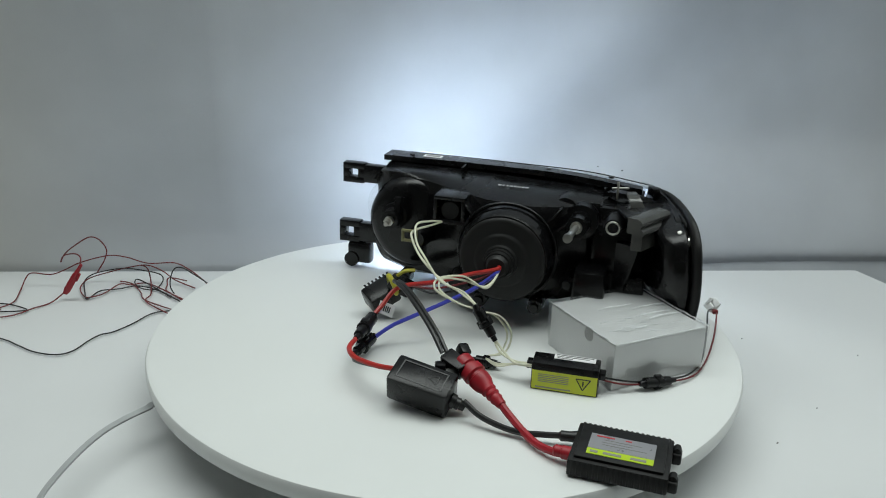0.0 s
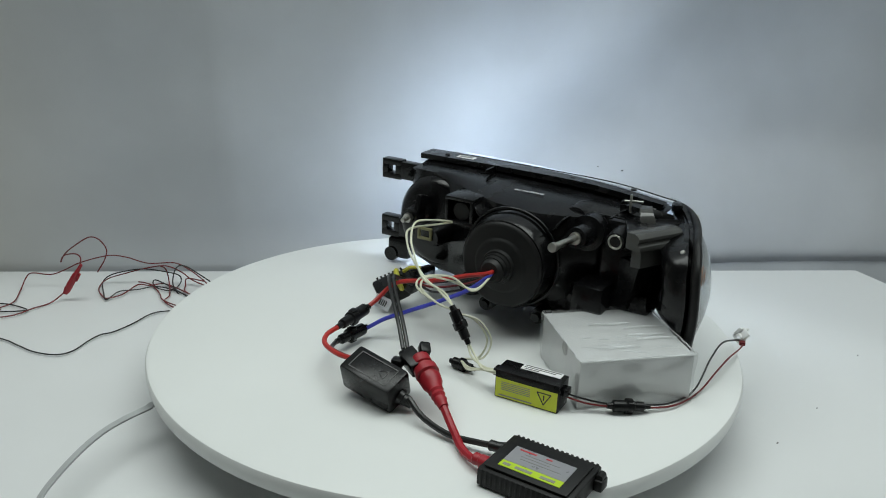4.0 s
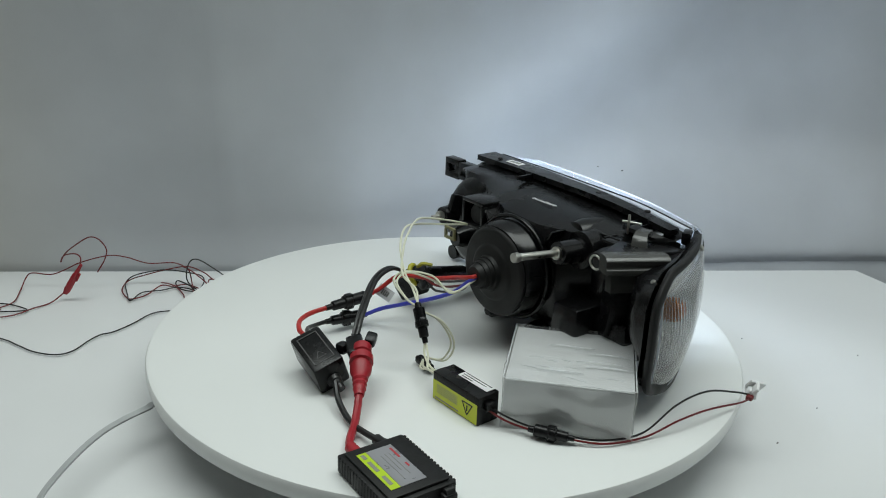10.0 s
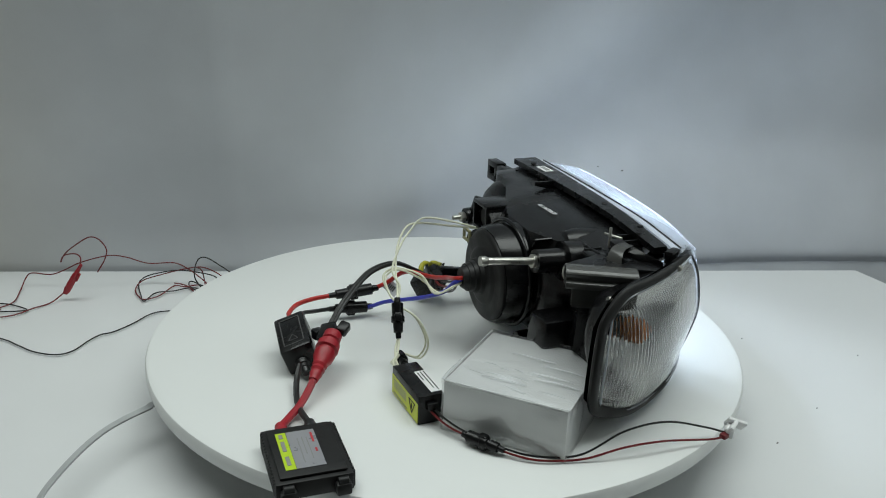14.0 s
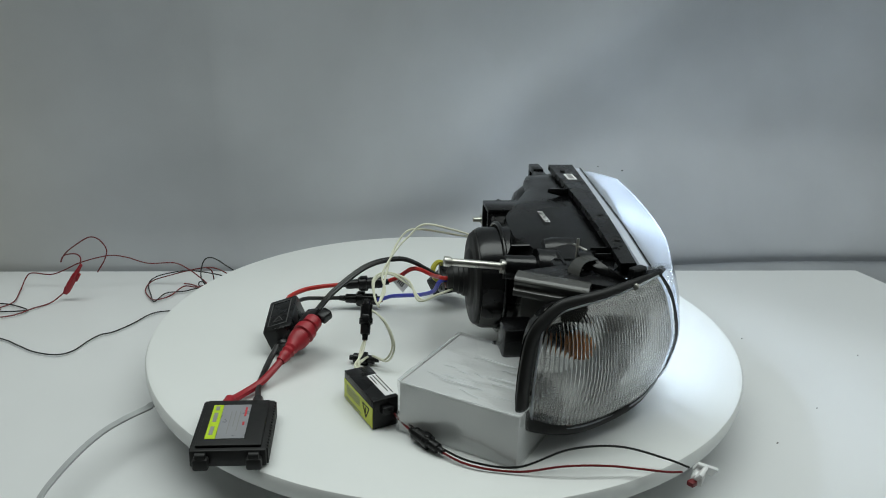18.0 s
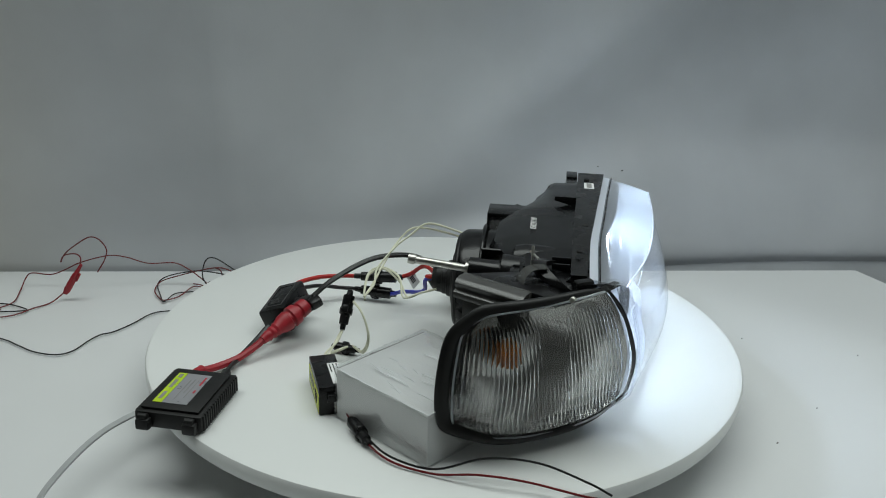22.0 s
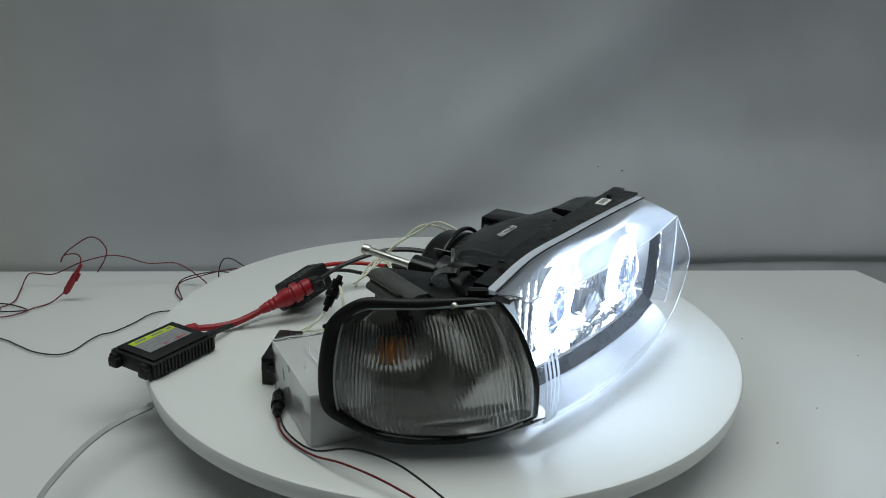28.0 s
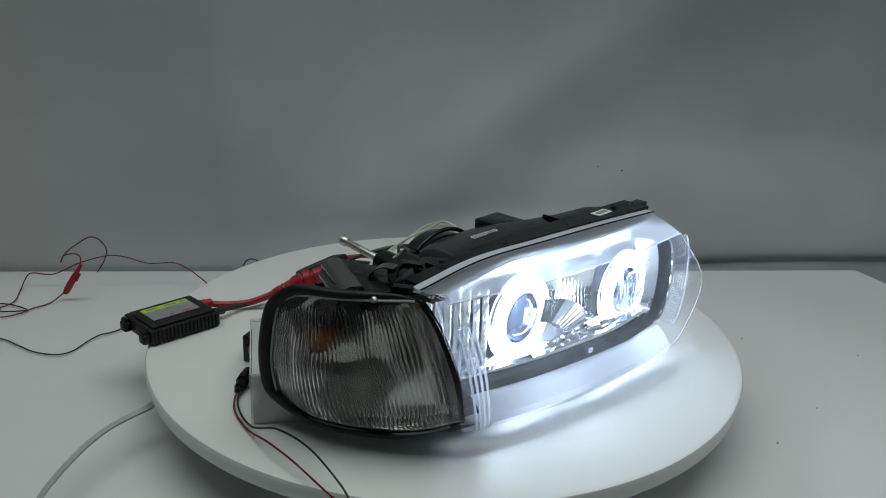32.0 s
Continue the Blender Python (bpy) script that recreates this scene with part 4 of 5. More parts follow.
for k, (x, y, w_) in enumerate(((-0.014, 0.0078, 0.014), (0.004, 0.0078, 0.005), (0.0, 0.0035, 0.03), (-0.004, 0.0, 0.024), (0.002, -0.0035, 0.034))):
    part("print_bar", rbox(w_, 0.0016 if k < 2 else 0.0007, 0.0002, (x, y, BH + 0.0015), 0), M_REDINK if k < 2 else M_PRINT, lab)
for x, w_ in ((-0.02, 0.006), (-0.006, 0.014), (0.014, 0.012)):
    part("print_bar", rbox(w_, 0.003, 0.0002, (x, -0.0155, BH + 0.0015), 0), M_PRINT, lab)
for y in (-0.02, 0.02):
    part("mounting_lug", merge(rbox(0.008, 0.012, 0.010, (0.041, y, 0.007), 0.002), rod((0.041, y - 0.004, 0.013), (0.041, y + 0.004, 0.013), 0.003)), M_RUBBER, ballast)

# ---- inline module, leaning on its long edge ----
MX = Vector((0.905, -0.338, -0.150)).normalized()
MY = Vector((0.33, 0.83, 0.33))
MY = (MY - MX * MY.dot(MX)).normalized()
MZ = MX.cross(MY)
MC = Vector((-0.0180, -0.1698, 0.0352)) - MZ * 0.0145
MM = Matrix((MX, MY, MZ)).transposed().to_4x4()
MM.translation = MC
module = rides(thing("inline_module", MM, "small black plastic decoder module leaning on its edge", "module"))
part("module_case", rbox(0.056, 0.030, 0.029, (0, 0, 0), 0.003), M_SATIN, module)
part("module_frame", merge(rbox(0.042, 0.0010, 0.0006, (0, 0.0095, 0.0146), 0), rbox(0.042, 0.0010, 0.0006, (0, -0.0095, 0.0146), 0), rbox(0.0010, 0.020, 0.0006, (0.0205, 0, 0.0146), 0), rbox(0.0010, 0.020, 0.0006, (-0.0205, 0, 0.0146), 0)), M_ENGRAVE, module, "thin raised frame line")
tri = [(0.0, 0.005), (-0.0045, -0.0035), (0.0045, -0.0035)]
part("warning_sign", merge(*[wire([(0.011 - tri[i][1], tri[i][0], 0.0147), (0.011 - tri[(i + 1) % 3][1], tri[(i + 1) % 3][0], 0.0147)], 0.0004, 2, 6) for i in range(3)]), M_ENGRAVE, module, "engraved warning triangle")
part("outlet_gland", turned((0.027, 0.0, -0.004), (0.040, 0.001, -0.008), [(0, 0.0070), (0.3, 0.0066), (0.35, 0.0052), (0.6, 0.0055), (0.65, 0.0045), (1, 0.0040)], 20), M_BLKW, module)

# ---- yellow-labelled inverter ----
YEL_SLIP = ((14.6, 0, 0, 0), (17.0, 0.0155, -0.0090, 15.0), (19.0, 0.0205, -0.0080, 21.0))
inverter = rides(thing("inverter", quarter(0.1122, -0.1168, 0, -13.2), "black inverter block with bright yellow warning label", "inverter"), YEL_SLIP)
part("inverter_case", rbox(0.061, 0.0235, 0.027, (0, 0, 0.0135), 0.001), M_SATIN, inverter)
ylab = part("warning_label", rbox(0.059, 0.0004, 0.0185, (0, -0.0119, 0.0105), 0), M_YELLOW, inverter, "bright yellow printed label")
for k in range(5):
    part("print_bar", rbox(0.028, 0.0002, 0.0006, (-0.010, -0.0122, 0.0165 - k * 0.0018), 0), M_PRINT, ylab)
part("print_bar", rbox(0.032, 0.0002, 0.0012, (-0.010, -0.0122, 0.0035), 0), M_PRINT, ylab)
tri = [(0.0, -0.006), (-0.0065, 0.005), (0.0065, 0.005)]
part("warning_triangle", merge(*[wire([(0.017 + tri[i][0], -0.0122, 0.0115 + tri[i][1]), (0.017 + tri[(i + 1) % 3][0], -0.0122, 0.0115 + tri[(i + 1) % 3][1])], 0.0005, 2, 6) for i in range(3)], rod((0.017, -0.0122, 0.0095), (0.017, -0.0122, 0.0145), 0.0006, 8)), M_INK, ylab, "black warning triangle with a stroke inside")
wlab = part("serial_label", rbox(0.038, 0.0098, 0.0004, (0.007, 0.0064, 0.0272), 0), M_PAPER, inverter, "white serial sticker")
for k in range(3):
    part("print_bar", rbox((0.034, 0.030, 0.014)[k], 0.0010, 0.0002, ((0.007, 0.005, -0.002)[k], 0.0094 - k * 0.0030, 0.0275), 0), M_INK, wlab)
part("cable_lug", rbox(0.006, 0.010, 0.007, (-0.033, 0, 0.020), 0.001), M_SATIN, inverter)
part("cable_lug", rbox(0.006, 0.010, 0.007, (0.033, 0, 0.018), 0.001), M_SATIN, inverter)


# ---- wiring on the disc ----
def plug(name, p0, p1, r, parent, material=M_SATIN):
    return part(name, merge(turned(p0, p1, [(0, r * 0.5), (0.12, r * 0.6), (0.14, r), (0.45, r), (0.47, r * 1.15), (0.6, r * 1.15), (0.62, r * 0.85), (0.85, r * 0.8), (0.87, r * 0.5), (1, r * 0.45)], 12),
                            rbox(r * 1.2, r * 2.6, r * 1.4, (Vector(p0) + Vector(p1)) / 2, r * 0.2, (Vector(p1) - Vector(p0)).to_track_quat("Z", "Y").to_matrix())), material, parent)


NOSE = (0.0515, -0.0130, 0.079)
CAPW = (0.0490, -0.0270, 0.0795)
har = rides(thing("bulb_harness", pose(0, 0, 0), "red and blue bulb leads with black push connectors", "cable"))
part("red_lead", wire([NOSE, CAPW, (0.024, -0.018, 0.070), (-0.012, -0.010, 0.057), (-0.040, -0.014, 0.054), (-0.053, -0.020, 0.050), (-0.064, -0.030, 0.038), (-0.072, -0.040, 0.031)], 0.0023), M_REDW, har, "red insulated wire")
part("blue_lead", wire([NOSE, (0.049, -0.028, 0.0765), (0.028, -0.026, 0.058), (-0.002, -0.028, 0.042), (-0.030, -0.036, 0.031), (-0.052, -0.042, 0.022), (-0.066, -0.048, 0.014), (-0.073, -0.056, 0.011)], 0.0021), M_BLUE, har, "blue insulated wire")
tag = part("paper_tag", rbox(0.0185, 0.0006, 0.0125, (-0.060, -0.028, 0.033), 0, Euler((radians(-20), radians(30), radians(25))).to_matrix()), M_PAPER, har, "small white printed paper tag")
for k in range(4):
    part("tag_print", rbox(0.0012, 0.0003, 0.0060, Vector((-0.060, -0.028, 0.033)) + Euler((radians(-20), radians(30), radians(25))).to_matrix() @ Vector((-0.003 + 0.0022 * k, -0.0005, 0.0)), 0, Euler((radians(-20), radians(30), radians(25))).to_matrix()), M_INK, tag)
plug("push_connector", (-0.071, -0.038, 0.031), (-0.084, -0.091, 0.029), 0.0062, har)
plug("push_connector", (-0.071, -0.045, 0.011), (-0.0855, -0.090, 0.013), 0.0062, har)
part("red_tail", wire([(-0.084, -0.090, 0.029), (-0.088, -0.108, 0.028), (-0.080, -0.130, 0.030), (-0.060, -0.150, 0.033), (-0.044, -0.157, 0.034)], 0.0024), M_REDW, har)
part("black_tail", wire([(-0.0855, -0.089, 0.013), (-0.083, -0.108, 0.016), (-0.070, -0.130, 0.024), (-0.050, -0.148, 0.030), (-0.040, -0.154, 0.032)], 0.0022), M_BLKW, har)

feed = rides(thing("ballast_cable", pose(0, 0, 0), "black and red high-voltage ballast cable with moulded red plug", "cable"))
for k in range(2):
    o = 0.0046 * k
    part("black_wire", wire([(-0.038, 0.004 + o, 0.044), (-0.052 + o, -0.012, 0.056), (-0.050 + o, -0.036, 0.066), (-0.035 + o, -0.075, 0.068), (-0.014 + o, -0.115, 0.055), (-0.002 + o, -0.137, 0.041)], 0.0020), M_BLKW, feed)
head = part("plug_head", rbox(0.024, 0.015, 0.015, (0.010, -0.146, 0.035), 0.002, Euler((radians(18), radians(12), radians(-42))).to_matrix()), M_SATIN, feed, "black locking plug head")
part("latch", rbox(0.010, 0.010, 0.010, (-0.003, -0.150, 0.033), 0.002), M_SATIN, head)
part("latch", rbox(0.010, 0.012, 0.010, (0.017, -0.134, 0.042), 0.002, Euler((0.4, 0.2, 0.5)).to_matrix()), M_SATIN, head)
part("red_plug", turned((0.015, -0.143, 0.0385), (0.0500, -0.185, 0.0180), [(0, 0.0070), (0.03, 0.0085), (0.16, 0.0088), (0.18, 0.0072), (0.22, 0.0072), (0.24, 0.0104), (0.36, 0.0108), (0.38, 0.0084), (0.42, 0.0084), (0.44, 0.0100), (0.56, 0.0092), (0.66, 0.0066), (0.70, 0.0070), (0.74, 0.0056), (0.79, 0.0064), (0.83, 0.0052), (0.88, 0.0058), (0.92, 0.0048), (1, 0.0043)], 28), M_RED, feed, "moulded red rubber plug")
part("red_cable", wire([(0.0485, -0.1832, 0.0188), (0.056, -0.193, 0.0135), (0.066, -0.207, 0.0080), (0.077, -0.224, 0.006), (0.090, -0.238, 0.008), (0.102, -0.243, 0.010)], 0.0034), M_RED, feed, "thick red cable")
part("red_gland", turned((0.089, -0.237, 0.0095), (0.104, -0.2435, 0.010), [(0, 0.0036), (0.1, 0.0050), (0.4, 0.0046), (0.45, 0.0054), (1, 0.0056)], 20), M_RED, feed)
part("black_cable", wire([(0.018, -0.181, 0.018), (0.034, -0.193, 0.010), (0.060, -0.206, 0.006), (0.085, -0.213, 0.008), (0.106, -0.2165, 0.010)], 0.0027), M_BLKW, feed, "thick black cable")
part("black_gland", turned((0.096, -0.215, 0.009), (0.111, -0.218, 0.010), [(0, 0.0030), (0.1, 0.0046), (0.5, 0.0042), (1, 0.0052)], 20), M_BLKW, feed)

knot = rides(thing("connector_bundle", pose(0, 0, 0), "black multi-pin connector taped with yellow-green tape", "connector"))
part("connector_body", rbox(0.034, 0.026, 0.022, (-0.070, 0.030, 0.024), 0.003, Euler((radians(14), radians(-24), radians(30))).to_matrix()), M_SATIN, knot)
part("connector_neck", rbox(0.026, 0.016, 0.016, (-0.048, 0.020, 0.040), 0.003, Euler((0, radians(20), radians(-18))).to_matrix()), M_SATIN, knot)
for k in range(7):
    part("grip_ridge", rbox(0.0022, 0.020, 0.0016, (-0.083 + 0.0038 * k, 0.027 + 0.002 * k, 0.0300 + 0.0018 * k), 0.0003, Euler((radians(14), radians(-24), radians(30))).to_matrix(), seg=1), M_SATIN, knot)
part("tape", merge(ring((-0.057, 0.016, 0.042), (0.8, 0.3, 0.3), 0.010, 0.0028, 28, 8), wire([(-0.052, 0.016, 0.052), (-0.044, 0.015, 0.058), (-0.034, 0.018, 0.058)], 0.0020, 6, 6)), M_YTIE, knot, "yellow-green tape")
for k in range(3):
    part("thin_wire", wire([(-0.044 + 0.003 * k, 0.014, 0.042), (-0.01, 0.004 - 0.004 * k, 0.050 - 0.004 * k), (0.03, -0.01 - 0.003 * k, 0.066 - 0.004 * k), (0.050, -0.025, 0.078), NOSE], 0.0013, 8, 6), (M_BLKW, M_DRED, M_BLKW)[k], knot)

HALO_SLIP = ((8.0, 0, 0, 0, 0), (14.6, 0, 0, 0, -0.002), (17.0, 0.0040, -0.0060, 2.0, -0.006), (19.0, 0.0050, -0.0080, 3.0, -0.008))
pair = rides(thing("halo_wires", pose(0, 0, 0), "thin cream-white paired halo lamp wires", "cable"), HALO_SLIP)
for k in range(2):
    o = 0.004 * k
    part("cream_wire", wire([(-0.006, 0.045, 0.104), (-0.020, 0.020, 0.107 + 1.2 * o), (-0.034 + 0.5 * o, -0.008, 0.111 + 1.5 * o), (-0.036 + 1.2 * o, -0.026, 0.110 - o), (-0.026 + o, -0.044, 0.096), (-0.006, -0.060 - o, 0.080), (0.012 + o, -0.070, 0.072), (0.028, -0.081, 0.064)], 0.0011, 10, 6), M_CREAM, pair)
    part("cream_wire", wire([NOSE, (0.050, -0.029, 0.075), (0.038, -0.040 - o, 0.066), (0.016, -0.045, 0.074 + o), (-0.004 - o, -0.058, 0.080), (-0.006 - o, -0.072, 0.074), (0.012, -0.079, 0.064), (0.026, -0.080, 0.060)], 0.0011, 10, 6), M_CREAM, pair)
TAIL_SLIP = ((14.6, 0, 0, 0), (17.0, 0.0120, -0.0130, 5.0), (19.0, 0.0160, -0.0165, 8.0))
tail = rides(thing("halo_wire_tail", pose(0, 0, 0), "thin cream wires with two small black connectors", "cable"), TAIL_SLIP)
for k in range(2):
    o = 0.004 * k
    part("cream_wire", wire([(0.045, -0.090, 0.036), (0.052 + o, -0.099, 0.025), (0.066, -0.107 - o, 0.020), (0.082, -0.112 - o * 0.5, 0.021)], 0.0011, 8, 6), M_CREAM, tail)
    part("cream_wire", wire([(0.040, -0.086, 0.011), (0.050, -0.098 - o, 0.012), (0.066, -0.109, 0.018), (0.082, -0.115, 0.019)], 0.0011, 8, 6), M_CREAM, tail)
    part("cream_wire", wire([(0.030, -0.082, 0.058), (0.048 + o, -0.074, 0.050), (0.060 + o, -0.070, 0.030), (0.054 + o, -0.074, 0.012), (0.040, -0.081, 0.011)], 0.0010, 8, 6), M_CREAM, tail)
plug("small_connector", (0.027, -0.0805, 0.064), (0.0475, -0.0925, 0.033), 0.0056, tail)
LOOSE_SLIP = ((14.6, 0, 0, 0), (17.0, 0.0060, -0.0160, 60), (19.0, 0.0083, -0.0222, 84.5))
loose = rides(thing("loose_connector", pose(0.0405, -0.0835, 0.008), "small black wire connector lying on the disc", "connector"), LOOSE_SLIP)
plug("connector_shell", (-0.0135, 0.005, -0.002), (0.0135, -0.005, -0.002), 0.0048, loose)

LEAD_SLIP = ((14.6, 0, 0, 0), (17.0, 0.0045, 0.0080, 0.0), (19.0, 0.0050, 0.0130, 0.0))
lead = rides(thing("inverter_lead", pose(0, 0, 0), "thin red and black power lead with inline connector", "cable"), LEAD_SLIP)
part("red_core", wire([(0.138, -0.127, 0.016), (0.160, -0.125, 0.010), (0.182, -0.119, 0.007), (0.214, -0.107, 0.005), (0.238, -0.090, 0.003), (0.257, -0.060, 0.003), (0.272, -0.028, 0.010), (0.284, 0.006, 0.010), (0.297, 0.046, 0.004), (0.301, 0.060, 0.003)], 0.0009, 10, 6), M_DRED, lead)
part("black_core", wire([(0.138, -0.124, 0.017), (0.160, -0.122, 0.012), (0.182, -0.116, 0.008), (0.214, -0.104, 0.006), (0.236, -0.087, 0.004), (0.254, -0.058, 0.005), (0.266, -0.022, 0.020), (0.277, 0.016, 0.021), (0.290, 0.052, 0.010), (0.299, 0.068, 0.004)], 0.0009, 10, 6), M_BLKW, lead)
plug("joint_connector", (0.180, -0.120, 0.008), (0.216, -0.106, 0.006), 0.0052, lead)
PLUG_FALL = ((14.4, 0, 0, 0, 0), (16.4, 0.016, 0.002, 10, 0.002), (18.0, 0.017, 0.006, 14, -0.001), (20.0, 0.018, 0.006, 14, -0.006))
end_plug = rides(thing("end_plug", pose(0.2985, 0.072, 0.0), "small white plastic end plug on two thin wires", "plug"), PLUG_FALL)
part("plug_body", rbox(0.010, 0.014, 0.008, (0, 0.002, 0.005), 0.001, Euler((0.3, 0.2, 0.5)).to_matrix(), 0.7), M_PAPER, end_plug)
part("plug_wing", rbox(0.017, 0.003, 0.010, (0.001, 0.008, 0.009), 0.0008, Euler((0.5, 0.3, 0.9)).to_matrix()), M_PAPER, end_plug)
part("plug_wing", rbox(0.003, 0.012, 0.008, (0.004, -0.001, 0.010), 0.0008, Euler((0.2, 0.6, 0.4)).to_matrix()), M_PAPER, end_plug)
part("plug_pin", rbox(0.006, 0.006, 0.004, (0.002, -0.008, 0.003), 0.0008), M_DRED, end_plug)

# ---- things on the table beside the disc ----
solid("mains_cable", ribbon([(-0.1, 0.02, -0.034), (-0.19, -0.07, -0.03), (-0.2609, -0.1254, -0.026), (-0.2693, -0.1363, -0.026), (-0.2836, -0.1571, -0.026), (-0.2955, -0.1788, -0.027), (-0.3042, -0.2062, -0.029), (-0.3102, -0.2372, -0.032), (-0.3141, -0.2584, -0.037), (-0.3142, -0.2815, -0.046), (-0.309, -0.3052, -0.058)], 0.0064, 0.0020, 30, -32), M_GREYC, Matrix(), "flat grey mains cable coming out under the turntable", "cable")


def lie(points, z=0.0025):
    """Points on the table from rows of two or three numbers."""
    return [(p[0], p[1], TOP + z if len(p) < 3 else p[2]) for p in points]


clip_lead = thing("clip_lead", pose(0, 0, 0), "thin red test lead with red alligator clip", "test lead")
part("red_wire", wire(lie([(-0.62, 0.10), (-0.532, 0.112), (-0.506, 0.141), (-0.493, 0.159), (-0.482, 0.176, -0.050)]), 0.00085, 10, 6), M_DRED, clip_lead)
clip = part("alligator_clip", merge(turned((-0.480, 0.173, -0.050), (-0.455, 0.172, -0.010), [(0, 0.0030), (0.12, 0.0044), (0.62, 0.0040), (0.7, 0.0030), (1, 0.0018)], 8), rbox(0.0030, 0.005, 0.011, (-0.4605, 0.171, -0.027), 0.001, Euler((0, 0.5, 0.2)).to_matrix())), M_RED, clip_lead, "red insulated alligator clip")
part("red_wire", wire([(-0.457, 0.172, -0.012), (-0.461, 0.185, -0.006), (-0.470, 0.19, -0.003), (-0.484, 0.19, -0.006), (-0.489, 0.19, -0.015), (-0.482, 0.19, -0.003), (-0.466, 0.19, 0.010), (-0.449, 0.19, 0.020), (-0.437, 0.19, 0.017), (-0.429, 0.19, 0.004), (-0.4330, 0.19, -0.0100), (-0.4385, 0.19, -0.0190), (-0.4435, 0.19, -0.0267)], 0.00085, 10, 6), M_DRED, clip_lead)
solid("red_lead_wire", wire(lie([(-0.62, 0.09), (-0.5493, 0.1262), (-0.5464, 0.1385), (-0.5389, 0.1582), (-0.5480, 0.1950), (-0.5490, 0.215, -0.0482), (-0.5400, 0.215, -0.0414), (-0.5160, 0.215, -0.0426), (-0.4971, 0.215, -0.0355), (-0.4750, 0.215, -0.0243), (-0.4409, 0.220, -0.0155), (-0.4192, 0.225, -0.0185), (-0.3941, 0.235, -0.0300), (-0.3620, 0.240, -0.0300), (-0.3405, 0.235, -0.0370), (-0.3211, 0.225, -0.0460), (-0.30, 0.215), (-0.26, 0.20)]), 0.00085, 10, 6), M_DRED, Matrix(), "thin red wire lying across the table", "wire")
solid("black_lead_wire", wire(lie([(-0.60, 0.09), (-0.506, 0.056), (-0.479, 0.041), (-0.453, 0.026), (-0.426, 0.021), (-0.412, 0.032), (-0.405, 0.058), (-0.398, 0.074), (-0.386, 0.083), (-0.372, 0.107), (-0.360, 0.136), (-0.341, 0.147), (-0.30, 0.150), (-0.25, 0.14)]), 0.00085, 10, 6), M_BLKW, Matrix(), "thin black wire lying across the table", "wire")
solid("black_lead_wire", wire(lie([(-0.60, 0.15), (-0.552, 0.151), (-0.533, 0.147), (-0.512, 0.135), (-0.535, 0.128), (-0.60, 0.12)]), 0.00085, 8, 6), M_BLKW, Matrix(), "short doubled black wire end on the table", "wire")

# a tangle that is drawn in under the disc as it turns
tangle = thing("wire_tangle", pose(0, 0, 0), "loose tangle of thin red and black wires on the table", "wires")
for pts, mt in (([(-0.352, 0.188), (-0.386, 0.221), (-0.410, 0.235, -0.0535), (-0.413, 0.231), (-0.400, 0.2145), (-0.381, 0.211), (-0.3775, 0.235, -0.0558), (-0.379, 0.235, -0.0457), (-0.397, 0.235, -0.0411), (-0.425, 0.235, -0.0383), (-0.450, 0.235, -0.0423), (-0.471, 0.235, -0.0492),
                  (-0.479, 0.2285), (-0.464, 0.193), (-0.453, 0.173), (-0.447, 0.200), (-0.426, 0.209), (-0.406, 0.221), (-0.3735, 0.2075), (-0.33, 0.17)], M_BLKW),
                ([(-0.33, 0.22), (-0.361, 0.235, -0.0521), (-0.376, 0.235, -0.0404), (-0.396, 0.235, -0.0328), (-0.421, 0.235, -0.0368), (-0.450, 0.235, -0.0454), (-0.476, 0.235, -0.0551), (-0.476, 0.2075), (-0.460, 0.181), (-0.451, 0.179), (-0.439, 0.193),
                  (-0.431, 0.225), (-0.415, 0.224), (-0.397, 0.231), (-0.361, 0.2045), (-0.32, 0.165)], M_DRED),
                ([(-0.434, 0.235), (-0.424, 0.2325), (-0.4105, 0.223), (-0.394, 0.199), (-0.3795, 0.175), (-0.33, 0.145)], M_DRED),
                ([(-0.404, 0.235, -0.0327), (-0.396, 0.235, -0.0376), (-0.393, 0.235, -0.0542), (-0.380, 0.1955), (-0.3775, 0.171), (-0.33, 0.13)], M_DRED),
                ([(-0.345, 0.235, -0.0530), (-0.368, 0.235, -0.0497), (-0.369, 0.228), (-0.362, 0.2065), (-0.325, 0.175)], M_DRED)):
    part("wire", wire(lie(pts, 0.003), 0.00085, 10, 6), mt, tangle)
arch = thing("wire_arch", pose(0, 0, 0), "thin black wire arching up behind the disc", "wire")
part("wire", wire([(-0.31, 0.20, -0.057), (-0.328, 0.21, -0.040), (-0.327, 0.21, -0.022), (-0.321, 0.21, -0.011), (-0.311, 0.21, -0.010), (-0.296, 0.21, -0.019), (-0.275, 0.21, -0.034), (-0.24, 0.20, -0.055)], 0.00085, 10, 6), M_BLKW, arch)
TANGLE_ROWS = ((0, 0, 0), (3, 0.018, 0.0), (6, 0.036, 0.0), (9, 0.050, 0.0), (13, 0.068, 0.0), (17, 0.082, 0.002), (21, 0.094, 0.004), (25, 0.108, 0.004), (28, 0.124, 0.002), (32, 0.165, 0.0))
ARCH_ROWS = ((0, -0.030, -0.015), (6, -0.022, -0.010), (10, -0.008, -0.003), (13, 0.0, 0.0), (19, 0.012, 0.0), (23, 0.014, 0.0), (28, 0.034, 0.0), (32, 0.064, 0.0))

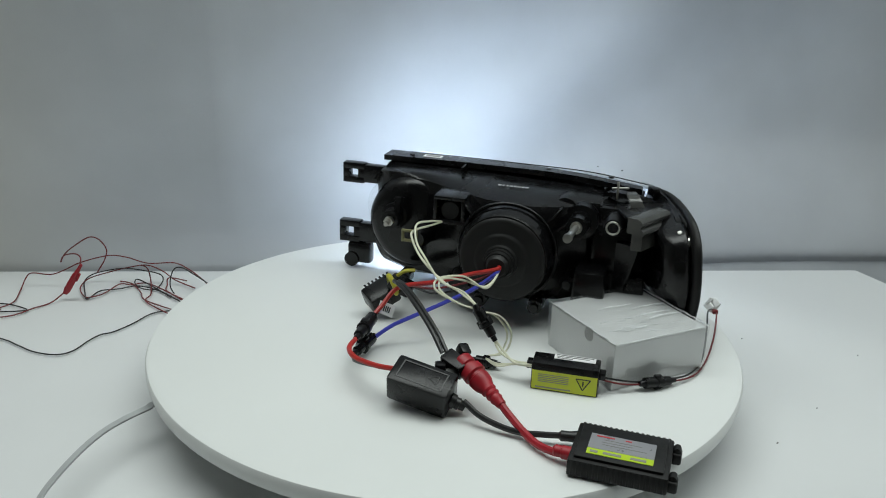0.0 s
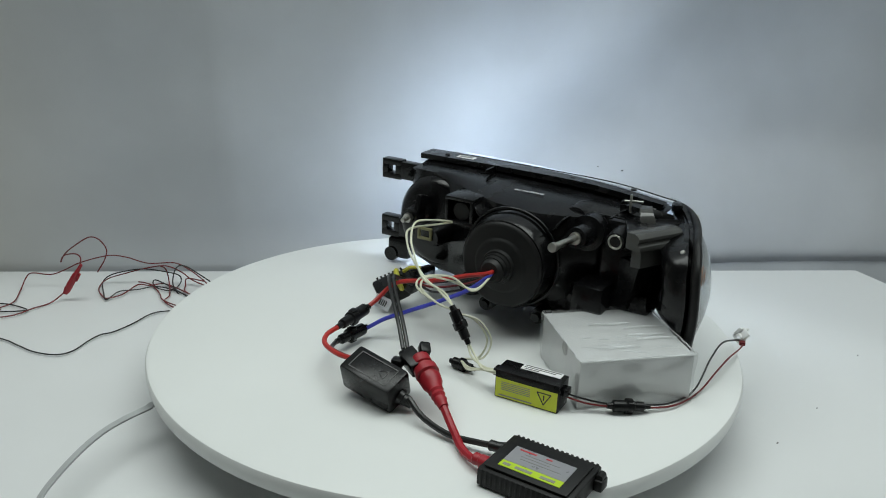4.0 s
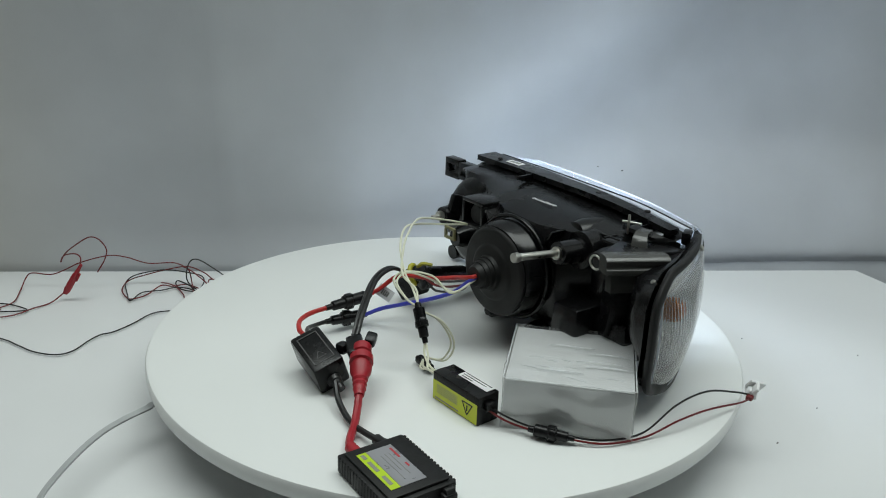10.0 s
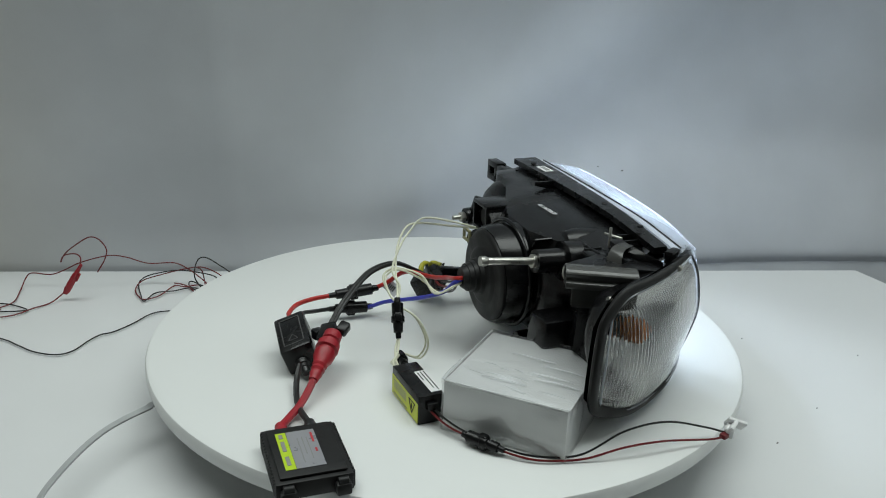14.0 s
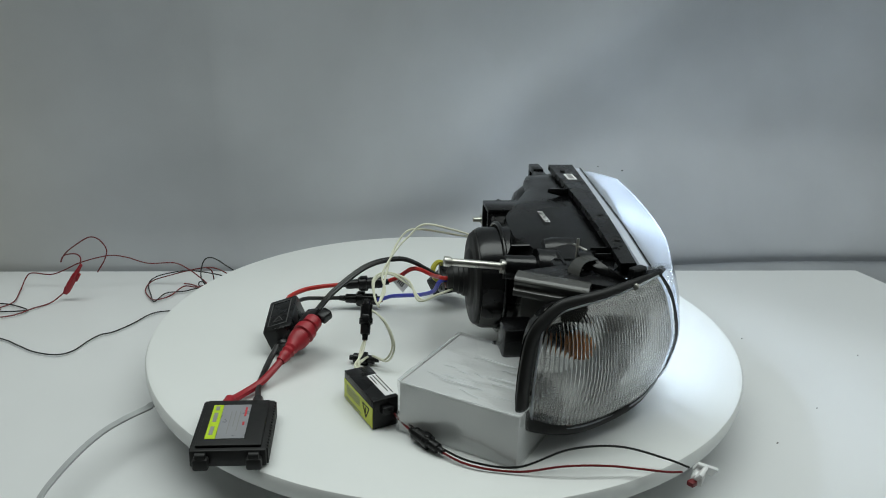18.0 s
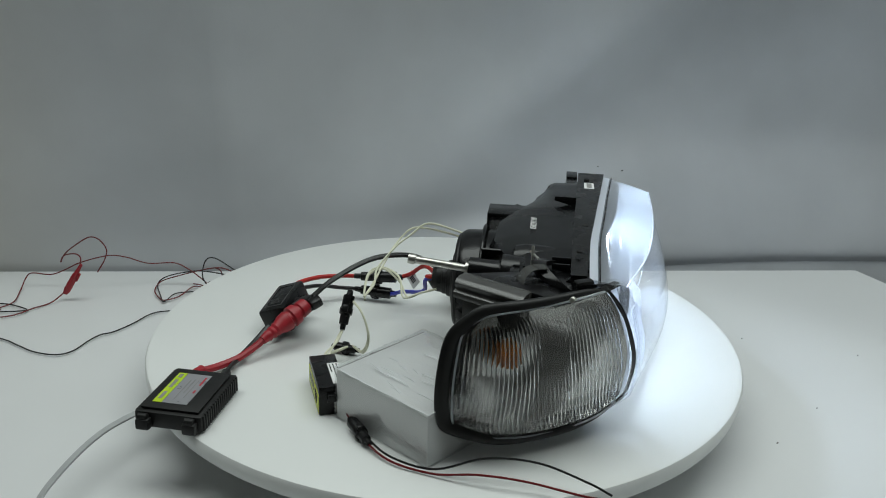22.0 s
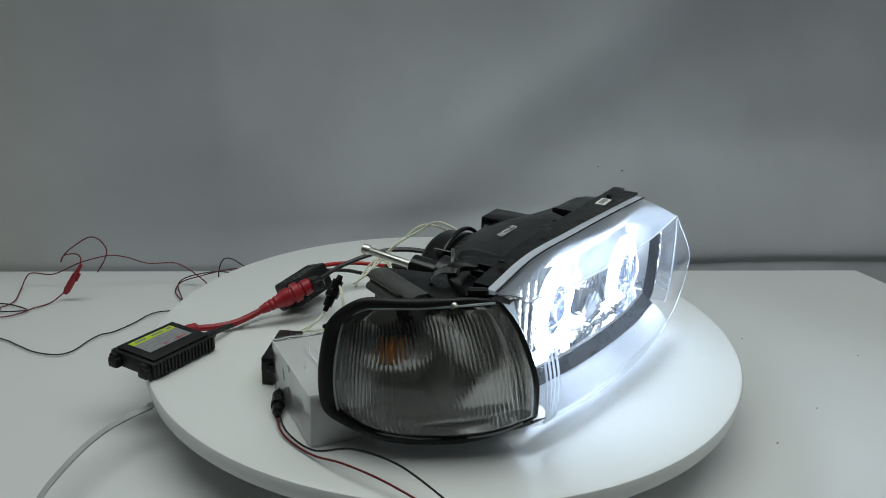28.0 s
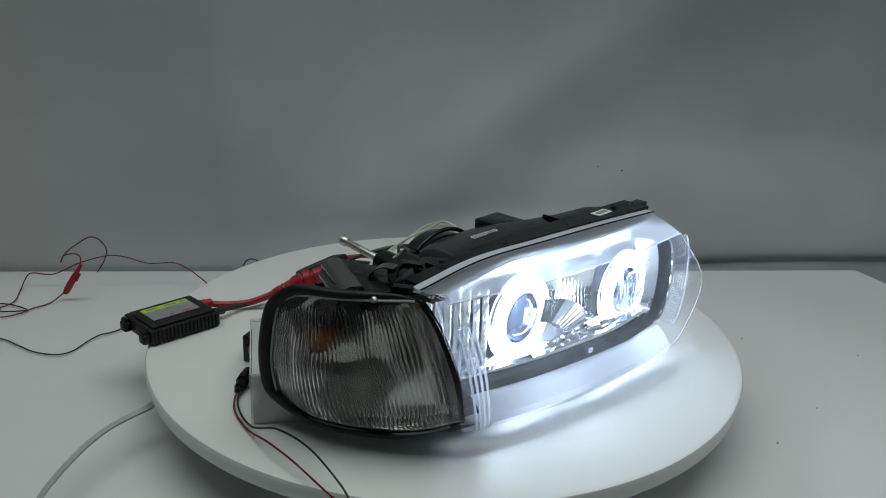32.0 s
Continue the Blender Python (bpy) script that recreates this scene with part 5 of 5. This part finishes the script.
# specks of dust on the board
for x, y, k in ((0.323, -0.103, 1.0), (0.388, -0.033, 0.7), (0.485, 0.095, 0.8), (0.36, 0.13, 0.6)):
    solid("crumb", rbox(0.0022 * k, 0.0012 * k, 0.0008, (0, 0, 0.0004), 0.0002), M_INK, pose(x, y, TOP, 0, 0, 40), "tiny dark crumb lying on the white table", "crumb", "crumbs on the table")


for at, k in (((0.2659, 0.4840, 0.0540), 1.0), ((0.2265, 0.4763, 0.0609), 0.7), ((0.0223, 0.4059, 0.0760), 0.8)):
    solid("lint_speck", rbox(0.0028 * k, 0.0014, 0.0016 * k, (0, 0, 0), 0.0003), M_INK, pose(*at, 0, 0, 12), "tiny dark fleck of lint caught on the cloth", "lint", "flecks on the cloth")

# ---- movement: the disc turns clockwise with all that stands on it ----
def turn(t):
    s = (t - 16) / 16
    return (-3.63740) * t + 0.9087 * (s * s - 1) + 0.4956 * (s ** 3 - s)


def slipped(slip, t):
    if not slip or t <= slip[0][0]:
        return (0, 0, 0, 0)
    for a, b in zip(slip, slip[1:]):
        if t <= b[0]:
            f = (t - a[0]) / (b[0] - a[0])
            f = f * f * (3 - 2 * f) if a is slip[0] else 1 - (1 - f) ** 2
            return tuple(p + (q - p) * f for p, q in zip((*a, 0)[1:5], (*b, 0)[1:5]))
    return (*slip[-1], 0)[1:5]


def motions():
    for ob, base, slip in MOVERS:
        rows = []
        for k in range(33):
            x, y, a, z = slipped(slip, k)
            at = base.translation
            pivot = PIVOTS.get(ob.name, (at.x, at.y, 0))
            m = pose(x, y, z) @ Matrix.Translation(pivot) @ pose(0, 0, 0, 0, 0, a) @ Matrix.Translation([-c for c in pivot]) @ base
            rows.append((float(k), pose(0, 0, 0, 0, 0, turn(k)) @ m))
        walk(ob, rows)
    for ob, steps in ((tangle, TANGLE_ROWS), (arch, ARCH_ROWS)):
        walk(ob, [(float(t), pose(x, 0, 0) if ob is tangle else pose(x, 0, z)) for t, x, z in steps])


PIVOTS = {"halo_wires": (-0.006, 0.045, 0), "halo_wire_tail": (0.05, -0.09, 0)}
motions()
